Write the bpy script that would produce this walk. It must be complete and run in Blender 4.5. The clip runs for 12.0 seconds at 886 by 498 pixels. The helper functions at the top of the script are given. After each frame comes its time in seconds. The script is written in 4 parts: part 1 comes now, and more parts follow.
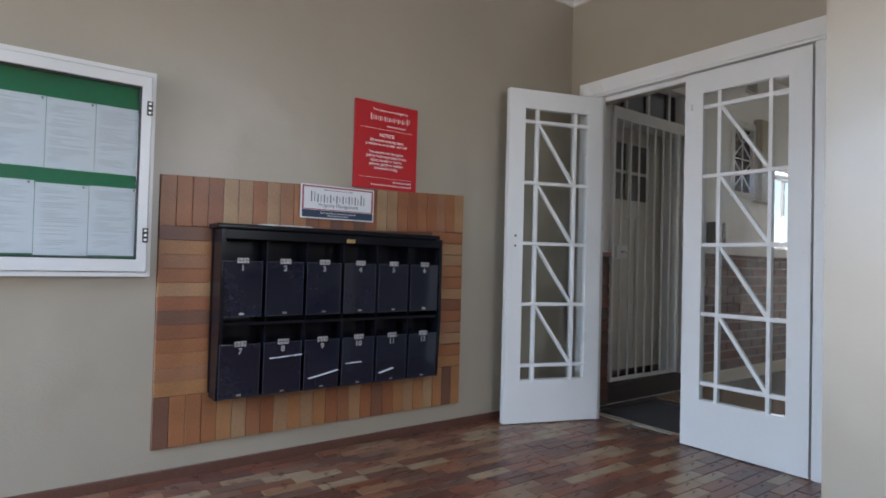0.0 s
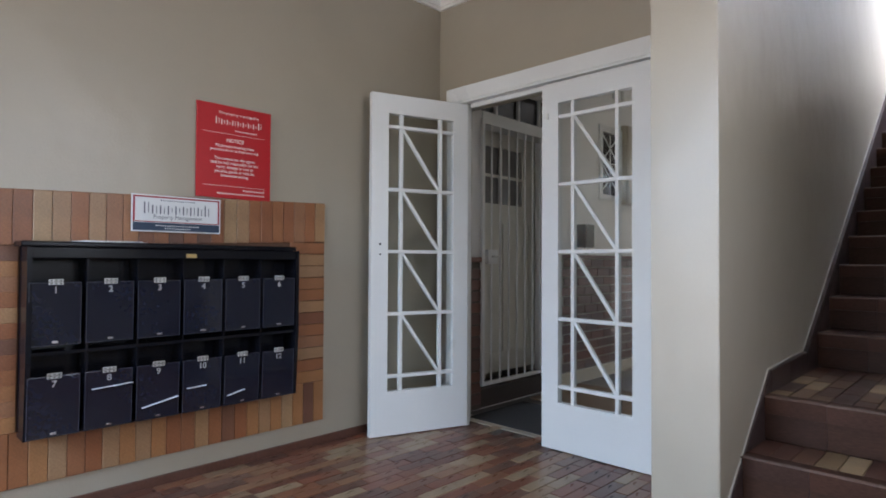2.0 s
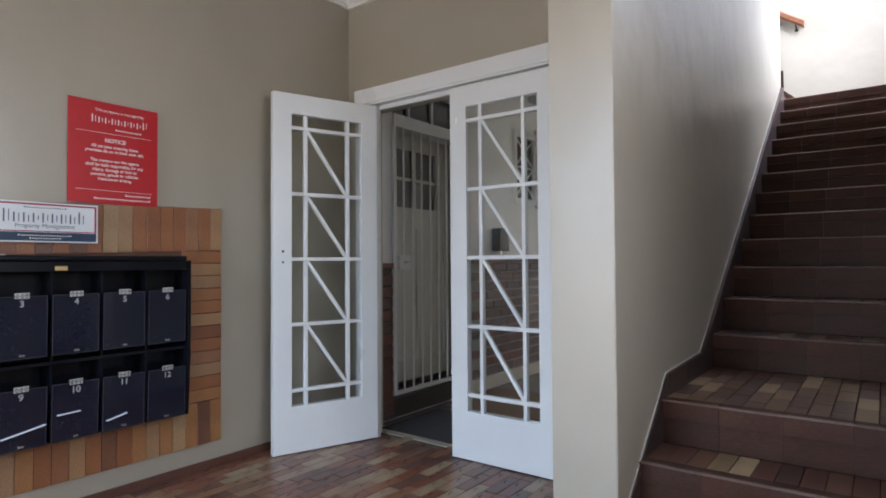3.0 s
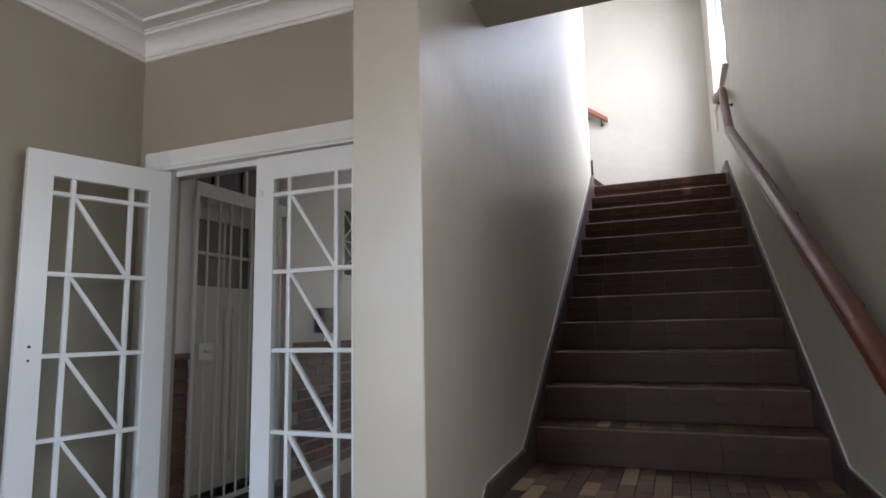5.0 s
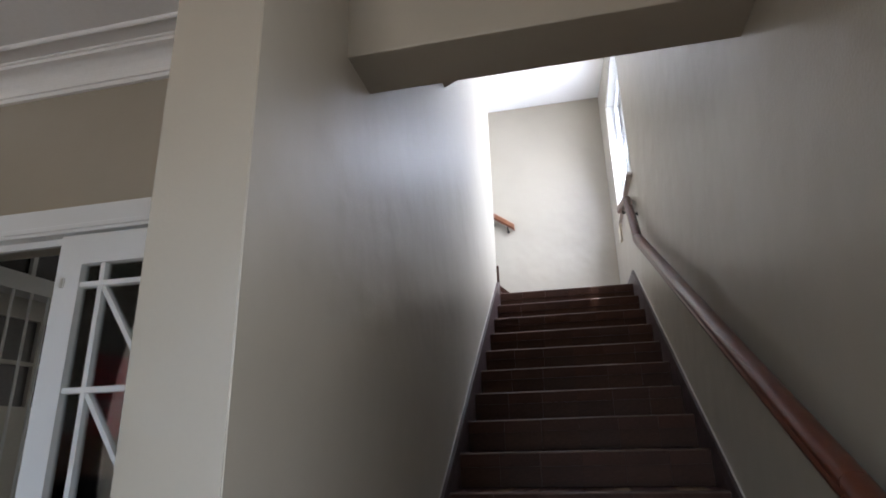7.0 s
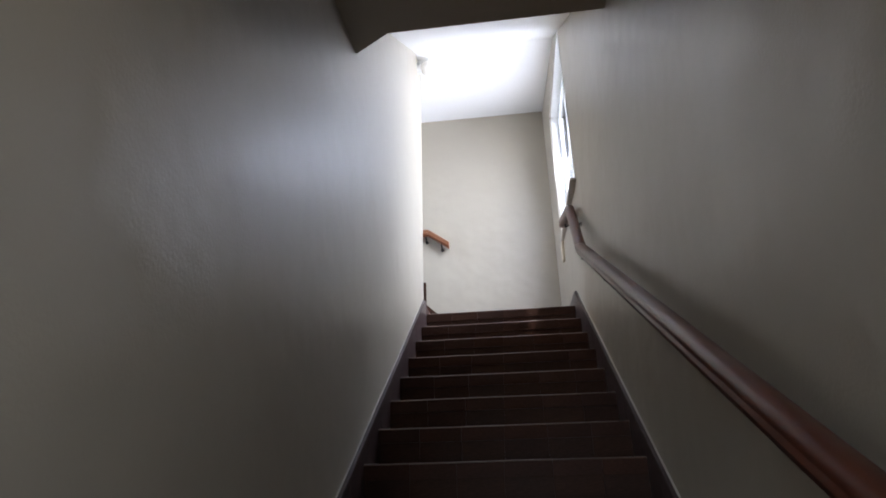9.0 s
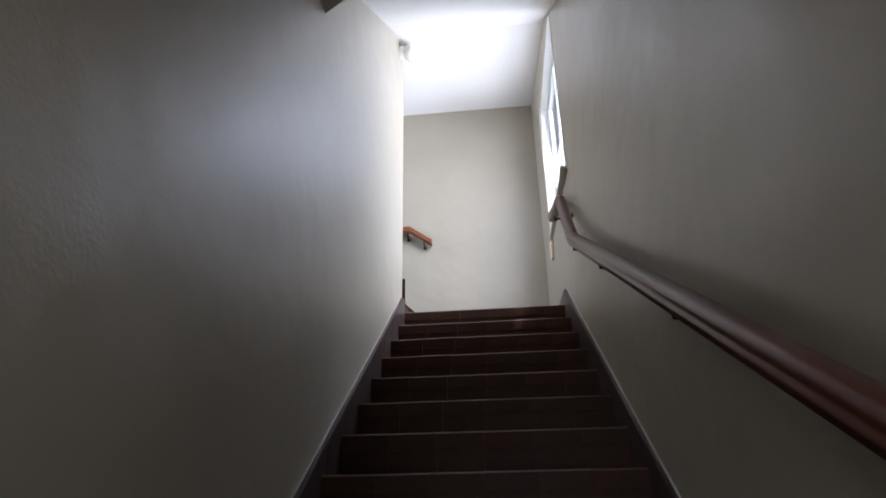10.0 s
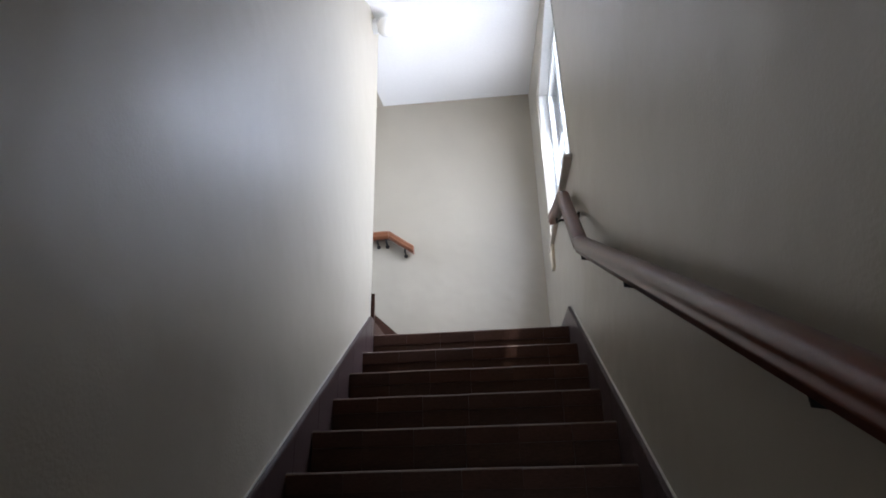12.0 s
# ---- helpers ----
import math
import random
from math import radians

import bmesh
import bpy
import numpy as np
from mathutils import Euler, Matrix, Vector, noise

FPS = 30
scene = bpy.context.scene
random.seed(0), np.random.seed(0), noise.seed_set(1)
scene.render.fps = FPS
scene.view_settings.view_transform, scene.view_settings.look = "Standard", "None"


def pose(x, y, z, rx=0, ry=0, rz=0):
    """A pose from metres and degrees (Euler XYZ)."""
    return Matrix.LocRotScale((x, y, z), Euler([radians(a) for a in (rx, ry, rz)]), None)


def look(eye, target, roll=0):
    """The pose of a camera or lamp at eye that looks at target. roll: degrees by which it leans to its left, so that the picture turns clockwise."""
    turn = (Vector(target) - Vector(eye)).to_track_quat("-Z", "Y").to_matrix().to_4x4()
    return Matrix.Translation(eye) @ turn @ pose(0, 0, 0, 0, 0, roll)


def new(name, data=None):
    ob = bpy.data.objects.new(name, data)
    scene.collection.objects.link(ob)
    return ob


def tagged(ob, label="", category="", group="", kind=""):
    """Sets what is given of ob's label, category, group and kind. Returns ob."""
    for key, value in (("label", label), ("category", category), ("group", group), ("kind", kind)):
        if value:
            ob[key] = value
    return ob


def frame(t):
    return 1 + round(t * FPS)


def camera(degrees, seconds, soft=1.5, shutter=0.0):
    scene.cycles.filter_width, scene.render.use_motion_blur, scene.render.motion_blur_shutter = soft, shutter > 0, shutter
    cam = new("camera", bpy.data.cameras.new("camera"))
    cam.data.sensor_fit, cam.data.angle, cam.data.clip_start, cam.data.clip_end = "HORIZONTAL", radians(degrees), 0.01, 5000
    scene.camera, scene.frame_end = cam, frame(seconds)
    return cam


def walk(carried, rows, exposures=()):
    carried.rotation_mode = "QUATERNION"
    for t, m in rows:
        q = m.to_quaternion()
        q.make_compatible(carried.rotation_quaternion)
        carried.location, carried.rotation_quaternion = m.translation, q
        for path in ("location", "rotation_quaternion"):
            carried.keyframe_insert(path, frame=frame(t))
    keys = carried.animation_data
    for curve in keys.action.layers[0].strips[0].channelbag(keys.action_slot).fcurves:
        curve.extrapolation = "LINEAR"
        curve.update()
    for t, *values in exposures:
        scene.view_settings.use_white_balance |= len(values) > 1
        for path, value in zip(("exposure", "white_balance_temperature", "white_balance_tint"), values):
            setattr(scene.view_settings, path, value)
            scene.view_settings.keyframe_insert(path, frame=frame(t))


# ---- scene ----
cam = camera(74.2, 12.0, soft=1.8)
PATH = [
    (0, (1.795, 1.44, 0.96), (0.196, 2.64, 1.007), 1.5),
    (0.5, (1.827, 1.507, 0.987), (0.267, 2.757, 1.029), 1.2),
    (1, (1.849, 1.562, 1.0), (0.343, 2.877, 1.044), 0.9),
    (1.5, (1.871, 1.632, 1.012), (0.42, 3.009, 1.059), 0.6),
    (2, (1.893, 1.688, 1.037), (0.503, 3.125, 1.078), 0.3),
    (2.5, (1.93, 1.762, 1.06), (0.615, 3.268, 1.096), 0.0),
    (3, (1.914, 1.832, 1.067), (0.711, 3.429, 1.113), -0.4),
    (5, (1.889, 2.159, 1.179), (1.16, 4.001, 1.447), -1.2),
    (5.5, (1.912, 2.3, 1.199), (1.275, 4.161, 1.561), -1.5),
    (6, (1.906, 2.432, 1.231), (1.348, 4.298, 1.685), -1.5),
    (6.5, (1.886, 2.559, 1.255), (1.395, 4.422, 1.793), -1.3),
    (7, (1.841, 2.731, 1.27), (1.43, 4.588, 1.89), -1.5),
    (7.5, (1.841, 2.857, 1.276), (1.509, 4.712, 1.946), -1.4),
    (9.5, (1.928, 3.67, 1.302), (1.72, 5.514, 2.049), -1.4),
    (10, (1.923, 3.842, 1.306), (1.738, 5.682, 2.07), -1.2),
    (10.5, (1.987, 4.101, 1.357), (1.812, 5.936, 2.133), -1.3),
    (11, (2.012, 4.267, 1.472), (1.848, 6.102, 2.251), -1.4),
    (11.5, (1.999, 4.429, 1.53), (1.828, 6.263, 2.309), -1.4),
    (12, (1.987, 4.593, 1.616), (1.806, 6.423, 2.403), -1.3),
]
EXPOSURES = [(0.0, 0.80, 6400, 15), (3.0, 1.00, 6400, 15), (5.5, 0.72, 6400, 15), (7.5, 0.36, 6370, 14), (9.5, 0.02, 6370, 14), (12.0, -0.17, 6350, 13)]
walk(cam, [(t, look(eye, target, roll)) for t, eye, target, roll in PATH], EXPOSURES)

# ---- plan, in metres: x to the right of the stair, y along the stair, z up ----
X_MAIL, X_STAIR, X_PIER, X_RIGHT = -0.93, 1.17, 0.943, 2.47
Y_FRONT, Y_DOOR, Y_PIER, Y_FAR, Y_RETURN = -0.9, 4.57, 3.77, 9.39, 8.10
RISE, RUN, Z_TOP, Y_TOP = 2.572 / 15, 0.2705, 2.572, 8.105
Z_PLAT, Y_PLAT = 3 * RISE, 4.24
Z_CEIL = 2.88


def right_wall_x(y):
    return X_RIGHT - 0.017 * max(0.0, y - 5.0)


def left_wall_x(y):
    """The stair wall thickens a little towards the pier's edge."""
    return X_STAIR + 0.013 * max(0.0, min(1.0, (4.95 - y) / (4.95 - Y_PIER)))


# ---- sky, sun and large lights ----
world = bpy.data.worlds.new("sky")
scene.world = world
world.use_nodes = True
wn = world.node_tree.nodes
sky = wn.new("ShaderNodeTexSky")
sky.sky_type = "NISHITA"
sky.sun_disc = False
sky.sun_elevation, sky.sun_rotation = radians(69.5), radians(119.6)
wn["Background"].inputs["Strength"].default_value = 0.15
world.node_tree.links.new(sky.outputs[0], wn["Background"].inputs["Color"])
sun = bpy.data.lights.new("sun", "SUN")
sun.energy, sun.angle, sun.color = 5.0, radians(0.5), (1.0, 0.93, 0.82)
sun_ob = new("sun", sun)
sun_ob.matrix_world = look((5.6, 6.9, 14), (1.9, 9.0, 2.6))


def window_light(name, eye, target, w, h, watts, colour, spread=180):
    lamp = bpy.data.lights.new(name, "AREA")
    lamp.shape, lamp.size, lamp.size_y, lamp.energy, lamp.color = "RECTANGLE", w, h, watts, colour
    lamp.spread = radians(spread)
    ob = new(name, lamp)
    ob.matrix_world = look(eye, target)
    return ob


window_light("stair_window_light", (2.556, 8.09, 3.86), (1.0, 8.09, 3.60), 1.26, 0.98, 48, (0.74, 0.83, 1.0))
window_light("stair_window_ground_light", (2.62, 8.02, 3.75), (1.35, 8.45, 5.1), 1.2, 0.7, 10, (0.92, 0.94, 1.0), 95)
window_light("stair_window_sky_light", (3.10, 7.75, 4.66), (1.5, 8.75, 3.0), 1.6, 1.5, 215, (0.76, 0.84, 1.0))
# added fill from the unseen upper flight, to brighten the landing's far wall
window_light("upper_fill_light", (-0.52, 8.75, 4.1), (2.2, 9.2, 2.8), 1.0, 1.3, 40, (0.68, 0.80, 1.0))
window_light("entrance_light", (0.15, -1.75, 1.25), (0.9, 3.0, 1.3), 1.6, 2.2, 40, (0.98, 0.94, 0.88))
window_light("entrance_sky_light", (0.15, -2.0, 2.95), (0.9, 3.6, 0.3), 1.8, 1.4, 350, (0.42, 0.68, 1.0))
window_light("lobby_window_light", (2.98, 2.88, 2.02), (0.7, 3.05, 0.75), 1.25, 1.3, 32, (0.86, 0.92, 1.0))
window_light("passage_window_light", (-0.9, 7.85, 1.6), (0.5, 7.6, 1.2), 0.9, 0.7, 20, (0.9, 0.95, 1.0))

# ---- materials ----


def material(name, colour, rough=0.5, metal=0.0, spread=0.0, stain=0.08, stain_size=1.2, bump=0.0, grain=60.0, stretch=(1, 1, 1), ramp=None, coat=0.0, swell=0.0, shine=0.5, uneven=0.08, fleck=1.0):
    """A surface with grain and wide uneven stains; ramp: colours picked object by object."""
    m = bpy.data.materials.new(name)
    m.use_nodes = True
    t, b = m.node_tree, m.node_tree.nodes["Principled BSDF"]
    n, link = t.nodes.new, t.links.new
    b.inputs["Roughness"].default_value, b.inputs["Metallic"].default_value = rough, metal
    b.inputs["Coat Roughness"].default_value = 0.30 if coat == 0.15 else 0.05
    b.inputs["Coat Weight"].default_value, b.inputs["Specular IOR Level"].default_value = coat, shine
    co, mp = n("ShaderNodeTexCoord"), n("ShaderNodeMapping")
    mp.inputs["Scale"].default_value = stretch
    link(co.outputs["Object"], mp.inputs["Vector"])
    info = n("ShaderNodeObjectInfo")
    if ramp:
        r = n("ShaderNodeValToRGB")
        r.color_ramp.interpolation = "CONSTANT"
        for i, c in enumerate(ramp):
            e = r.color_ramp.elements[i] if i < 2 else r.color_ramp.elements.new(i / len(ramp))
            e.position, e.color = i / len(ramp), (*c, 1)
        geo, mixr = n("ShaderNodeNewGeometry"), n("ShaderNodeMath")
        mixr.operation = "ADD"
        link(info.outputs["Random"], mixr.inputs[0])
        link(geo.outputs["Random Per Island"], mixr.inputs[1])
        fr = n("ShaderNodeMath")
        fr.operation = "FRACT"
        link(mixr.outputs[0], fr.inputs[0])
        link(fr.outputs[0], r.inputs[0])
        base = r.outputs[0]
    else:
        rgb = n("ShaderNodeRGB")
        rgb.outputs[0].default_value = (*colour, 1)
        base = rgb.outputs[0]
    wide, fine = n("ShaderNodeTexNoise"), n("ShaderNodeTexNoise")
    wide.inputs["Scale"].default_value, wide.inputs["Detail"].default_value = stain_size, 5
    fine.inputs["Scale"].default_value, fine.inputs["Detail"].default_value = grain, 4
    link(mp.outputs[0], wide.inputs["Vector"])
    link(mp.outputs[0], fine.inputs["Vector"])
    both = n("ShaderNodeMath")
    both.operation = "MULTIPLY_ADD"
    both.inputs[1].default_value = fleck
    link(fine.outputs["Fac"], both.inputs[0])
    link(wide.outputs["Fac"], both.inputs[2])
    rng = n("ShaderNodeMapRange")
    rng.inputs["From Min"].default_value, rng.inputs["From Max"].default_value = 0.2 + fleck / 2, 0.8 + fleck / 2
    rng.inputs["To Min"].default_value, rng.inputs["To Max"].default_value = 1 - stain, 1 + stain
    link(both.outputs[0], rng.inputs["Value"])
    mul = n("ShaderNodeVectorMath")
    mul.operation = "SCALE"
    link(base, mul.inputs[0])
    link(rng.outputs[0], mul.inputs["Scale"])
    link(mul.outputs[0], b.inputs["Base Color"])
    rr = n("ShaderNodeMapRange")
    rr.inputs["To Min"].default_value, rr.inputs["To Max"].default_value = max(0.02, rough - uneven), min(1, rough + uneven)
    link(wide.outputs["Fac"], rr.inputs["Value"])
    link(rr.outputs[0], b.inputs["Roughness"])
    if bump:
        bp = n("ShaderNodeBump")
        bp.inputs["Strength"].default_value, bp.inputs["Distance"].default_value = bump, 0.004
        link(fine.outputs["Fac"], bp.inputs["Height"])
        if swell:
            hand, bp2 = n("ShaderNodeTexNoise"), n("ShaderNodeBump")
            hand.inputs["Scale"].default_value, hand.inputs["Detail"].default_value, hand.inputs["Distortion"].default_value = 3.2, 2, 0.0
            peel, coarse = n("ShaderNodeMapRange"), n("ShaderNodeMath")
            peel.inputs["From Min"].default_value, peel.inputs["From Max"].default_value = 0.50, 0.62
            peel.inputs["To Min"].default_value, peel.inputs["To Max"].default_value = 0.15, 4.5
            link(wide.outputs["Fac"], peel.inputs["Value"])
            coarse.operation = "MULTIPLY"
            link(peel.outputs[0], coarse.inputs[0])
            link(fine.outputs["Fac"], coarse.inputs[1])
            link(coarse.outputs[0], bp.inputs["Height"])
            bp2.inputs["Strength"].default_value, bp2.inputs["Distance"].default_value = swell, 0.03
            link(mp.outputs[0], hand.inputs["Vector"])
            link(hand.outputs["Fac"], bp2.inputs["Height"])
            link(bp2.outputs[0], bp.inputs["Normal"])
        link(bp.outputs[0], b.inputs["Normal"])
    return m


def pane_material(name, colour, rough=0.02, alpha=0.12):
    """Thin clear glass: see-through with a mirror sheen at a slant."""
    m = bpy.data.materials.new(name)
    m.use_nodes = True
    t = m.node_tree
    t.nodes.clear()
    n, link = t.nodes.new, t.links.new
    out, clear, gloss, mix, fr = n("ShaderNodeOutputMaterial"), n("ShaderNodeBsdfTransparent"), n("ShaderNodeBsdfGlossy"), n("ShaderNodeMixShader"), n("ShaderNodeFresnel")
    clear.inputs["Color"].default_value = (*colour, 1)
    gloss.inputs["Roughness"].default_value = rough
    fr.inputs["IOR"].default_value = 1.5
    link(fr.outputs[0], mix.inputs[0])
    link(clear.outputs[0], mix.inputs[1])
    link(gloss.outputs[0], mix.inputs[2])
    link(mix.outputs[0], out.inputs[0])
    return m


PAINT = (0.357, 0.317, 0.247)
M_WALL = material("taupe_satin_wall_paint", PAINT, 0.42, stain=0.07, stain_size=1.6, bump=0.09, grain=95, coat=0.15, swell=0.40, shine=1.0, uneven=0.10, fleck=0.2)
M_CEIL = material("white_ceiling_paint", (0.80, 0.79, 0.77), 0.6, stain=0.03, bump=0.1)
M_WHITE = material("white_gloss_enamel", (0.68, 0.69, 0.68), 0.30, stain=0.03, stain_size=3, bump=0.03, grain=40, fleck=0.3)
M_FLOORTILE = material("quarry_tile", (0.2, 0.1, 0.06), 0.29, shine=0.45, stain=0.25, stain_size=9, bump=0.18, grain=140,
                       ramp=[(0.165, 0.058, 0.034), (0.120, 0.044, 0.028), (0.195, 0.082, 0.044), (0.095, 0.040, 0.029), (0.215, 0.110, 0.060), (0.150, 0.052, 0.029),
                             (0.26, 0.185, 0.115), (0.120, 0.064, 0.045), (0.165, 0.066, 0.040), (0.098, 0.046, 0.032), (0.225, 0.140, 0.085), (0.140, 0.070, 0.048)])
M_WALLTILE = material("klinker_split", (0.3, 0.15, 0.08), 0.42, stain=0.22, stain_size=7, bump=0.22, grain=120,
                      ramp=[(0.29, 0.118, 0.048), (0.235, 0.086, 0.036), (0.32, 0.150, 0.060), (0.20, 0.078, 0.038), (0.275, 0.108, 0.044), (0.33, 0.185, 0.090), (0.34, 0.215, 0.115), (0.15, 0.068, 0.042), (0.31, 0.180, 0.095), (0.27, 0.125, 0.062),
                            (0.25, 0.094, 0.040), (0.175, 0.076, 0.042), (0.30, 0.130, 0.054), (0.25, 0.102, 0.046), (0.27, 0.106, 0.044), (0.22, 0.084, 0.038)])
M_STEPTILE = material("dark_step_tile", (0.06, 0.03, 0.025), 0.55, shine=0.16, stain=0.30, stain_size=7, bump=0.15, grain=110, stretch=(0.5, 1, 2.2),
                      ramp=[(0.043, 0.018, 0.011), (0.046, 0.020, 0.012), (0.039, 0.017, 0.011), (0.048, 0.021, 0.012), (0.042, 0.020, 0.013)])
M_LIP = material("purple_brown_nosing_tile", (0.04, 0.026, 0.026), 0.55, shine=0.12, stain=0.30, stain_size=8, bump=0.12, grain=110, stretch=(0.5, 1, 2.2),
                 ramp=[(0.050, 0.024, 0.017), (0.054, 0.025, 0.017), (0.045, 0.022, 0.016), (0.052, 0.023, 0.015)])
# worn nosing edge, with its thin highlight painted into the paler colours
M_NOSE = material("worn_lit_nosing_edge", (0.1, 0.06, 0.05), 0.5, shine=0.3, stain=0.3, stain_size=10, bump=0.12, grain=110,
                  ramp=[(0.090, 0.058, 0.043), (0.112, 0.074, 0.058), (0.080, 0.050, 0.038), (0.096, 0.057, 0.042)])
# light caught by the skirting's top edge, put into a pale colour
M_GLINT = material("skirting_edge_glint", (0.46, 0.44, 0.40), 0.5)
M_SKIRT = material("dark_glazed_skirting", (0.050, 0.032, 0.030), 0.36, shine=0.35, stain=0.15, stain_size=8, bump=0.1)
M_BASE = material("red_brown_base_tile", (0.105, 0.047, 0.032), 0.4, stain=0.2, stain_size=6)
M_TREAD = material("tread_quarry_tile", (0.2, 0.1, 0.06), 0.42, shine=0.3, stain=0.25, stain_size=9, bump=0.18, grain=140,
                   ramp=[(0.085, 0.038, 0.026), (0.175, 0.115, 0.062), (0.070, 0.032, 0.024), (0.105, 0.052, 0.032), (0.290, 0.205, 0.120), (0.078, 0.036, 0.025), (0.120, 0.068, 0.040), (0.060, 0.030, 0.024)])
M_GROUT = material("grey_cement_joint", (0.10, 0.082, 0.068), 0.85, stain=0.15, bump=0.3, grain=200)
M_STEPGROUT = material("dark_worn_joint", (0.036, 0.017, 0.011), 0.9, stain=0.15, bump=0.3, grain=200, shine=0.08)
M_WALLGROUT = material("brown_cement_joint", (0.12, 0.060, 0.036), 0.9, stain=0.15, bump=0.3, grain=200)
M_BLACK = material("black_gloss_plastic", (0.006, 0.0065, 0.010), 0.20, shine=0.32, stain=0.1, stain_size=6)
M_SMOKE = material("smoked_acrylic", (0.011, 0.013, 0.025), 0.13, stain=0.15, stain_size=5, coat=0.25)
M_EDGE = material("pale_acrylic_edge", (0.055, 0.058, 0.075), 0.25)
M_CHROME = material("bright_steel", (0.72, 0.72, 0.70), 0.28, metal=1.0)
M_HINGE = material("dull_bright_steel", (0.52, 0.52, 0.50), 0.45, metal=0.35)
M_IRON = material("black_iron", (0.02, 0.018, 0.017), 0.45, stain=0.15, bump=0.1)
M_BRASS = material("aged_brass", (0.55, 0.40, 0.18), 0.35, metal=1.0)
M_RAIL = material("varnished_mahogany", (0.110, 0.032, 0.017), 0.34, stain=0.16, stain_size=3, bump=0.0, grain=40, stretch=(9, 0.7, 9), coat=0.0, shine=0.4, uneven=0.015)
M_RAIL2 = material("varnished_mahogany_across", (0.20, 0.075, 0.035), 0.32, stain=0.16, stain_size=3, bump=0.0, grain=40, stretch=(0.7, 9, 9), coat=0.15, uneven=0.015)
M_PAPER = material("white_paper", (0.72, 0.74, 0.76), 0.7, stain=0.03)
M_PRINT = material("grey_print", (0.52, 0.53, 0.55), 0.7, stain=0.1)
M_BAIZE = material("green_baize", (0.012, 0.17, 0.075), 0.9, stain=0.12, stain_size=20, bump=0.2, grain=300)
M_RED = material("red_sign_board", (0.47, 0.012, 0.018), 0.40, stain=0.05)
M_LETTER = material("white_lettering", (0.78, 0.72, 0.70), 0.5)
M_NAVY = material("navy_print", (0.018, 0.040, 0.080), 0.5)
M_REDLINE = material("dark_red_print", (0.32, 0.02, 0.04), 0.5)
M_GREY = material("grey_lettering", (0.10, 0.12, 0.16), 0.5)
M_NUMBER = material("silver_numeral", (0.32, 0.32, 0.32), 0.5)
M_MAT = material("dark_rubber_mat", (0.022, 0.022, 0.024), 0.85, stain=0.2, bump=0.6, grain=250)
M_JUTE = material("brown_coir_mat", (0.16, 0.10, 0.055), 0.95, stain=0.25, stain_size=14, bump=0.8, grain=260)
M_BRICK = material("glazed_brown_brick", (0.2, 0.1, 0.07), 0.35, stain=0.2, stain_size=9, bump=0.2, grain=90,
                   ramp=[(0.13, 0.055, 0.040), (0.10, 0.045, 0.036), (0.16, 0.065, 0.045), (0.12, 0.060, 0.050)])
M_THRESH = material("dark_threshold_tile", (0.040, 0.028, 0.025), 0.5, stain=0.25, stain_size=6)
M_DADOJOINT = material("pale_cement_joint", (0.33, 0.31, 0.27), 0.8, stain=0.15)
M_DOOR = material("cream_door_paint", (0.62, 0.60, 0.54), 0.4, stain=0.05)
M_DARKGLASS = material("dark_window_glass", (0.045, 0.04, 0.04), 0.08, stain=0.1)
M_GREYGLASS = material("grey_obscured_glass", (0.15, 0.145, 0.145), 0.2, stain=0.1)
M_OPAL = material("opal_glass", (0.85, 0.84, 0.80), 0.15, stain=0.02)
M_SILL = material("brown_sill_board", (0.60, 0.55, 0.50), 0.35, stain=0.15, stain_size=5)
M_CREAMWOOD = material("cream_painted_wood", (0.70, 0.62, 0.48), 0.4, stain=0.05)
M_PASSFLOOR = material("dark_passage_tile", (0.05, 0.035, 0.03), 0.35, stain=0.25, stain_size=4, bump=0.1)
M_GROUND = material("paving", (0.30, 0.28, 0.25), 0.9, stain=0.2, stain_size=0.5, bump=0.3)
M_PANE = pane_material("clear_pane", (0.96, 0.97, 0.96))

# ---- mesh helpers ----


def add_box(bm, x0, x1, y0, y1, z0, z1, bevel=0.0, m=None):
    made = bmesh.ops.create_cube(bm, size=1.0, matrix=Matrix.Translation(((x0 + x1) / 2, (y0 + y1) / 2, (z0 + z1) / 2)) @ Matrix.Diagonal((x1 - x0, y1 - y0, z1 - z0, 1)))
    verts = made["verts"]
    if bevel:
        edges = list({e for v in verts for e in v.link_edges})
        res = bmesh.ops.bevel(bm, geom=edges, offset=bevel, segments=2, affect="EDGES", profile=0.6)
        verts = list({v for f in res["faces"] for v in f.verts} | {v for v in verts if v.is_valid})
    if m is not None:
        bmesh.ops.transform(bm, matrix=m, verts=verts)
    return verts


def box_bm(*a, bevel=0.0, m=None):
    bm = bmesh.new()
    add_box(bm, *a, bevel=bevel, m=m)
    return bm


def add_prism(bm, points, lo, hi, axis):
    """A polygon of two coordinates, carried along the third axis from lo to hi."""
    def at(p, c):
        return {"x": (c, p[0], p[1]), "y": (p[0], c, p[1]), "z": (p[0], p[1], c)}[axis]
    a = [bm.verts.new(at(p, lo)) for p in points]
    b = [bm.verts.new(at(p, hi)) for p in points]
    bm.faces.new(a)
    bm.faces.new(b[::-1])
    for i in range(len(points)):
        j = (i + 1) % len(points)
        bm.faces.new((a[j], a[i], b[i], b[j]))
    bmesh.ops.recalc_face_normals(bm, faces=bm.faces)


def prism_bm(points, lo, hi, axis):
    bm = bmesh.new()
    add_prism(bm, points, lo, hi, axis)
    return bm


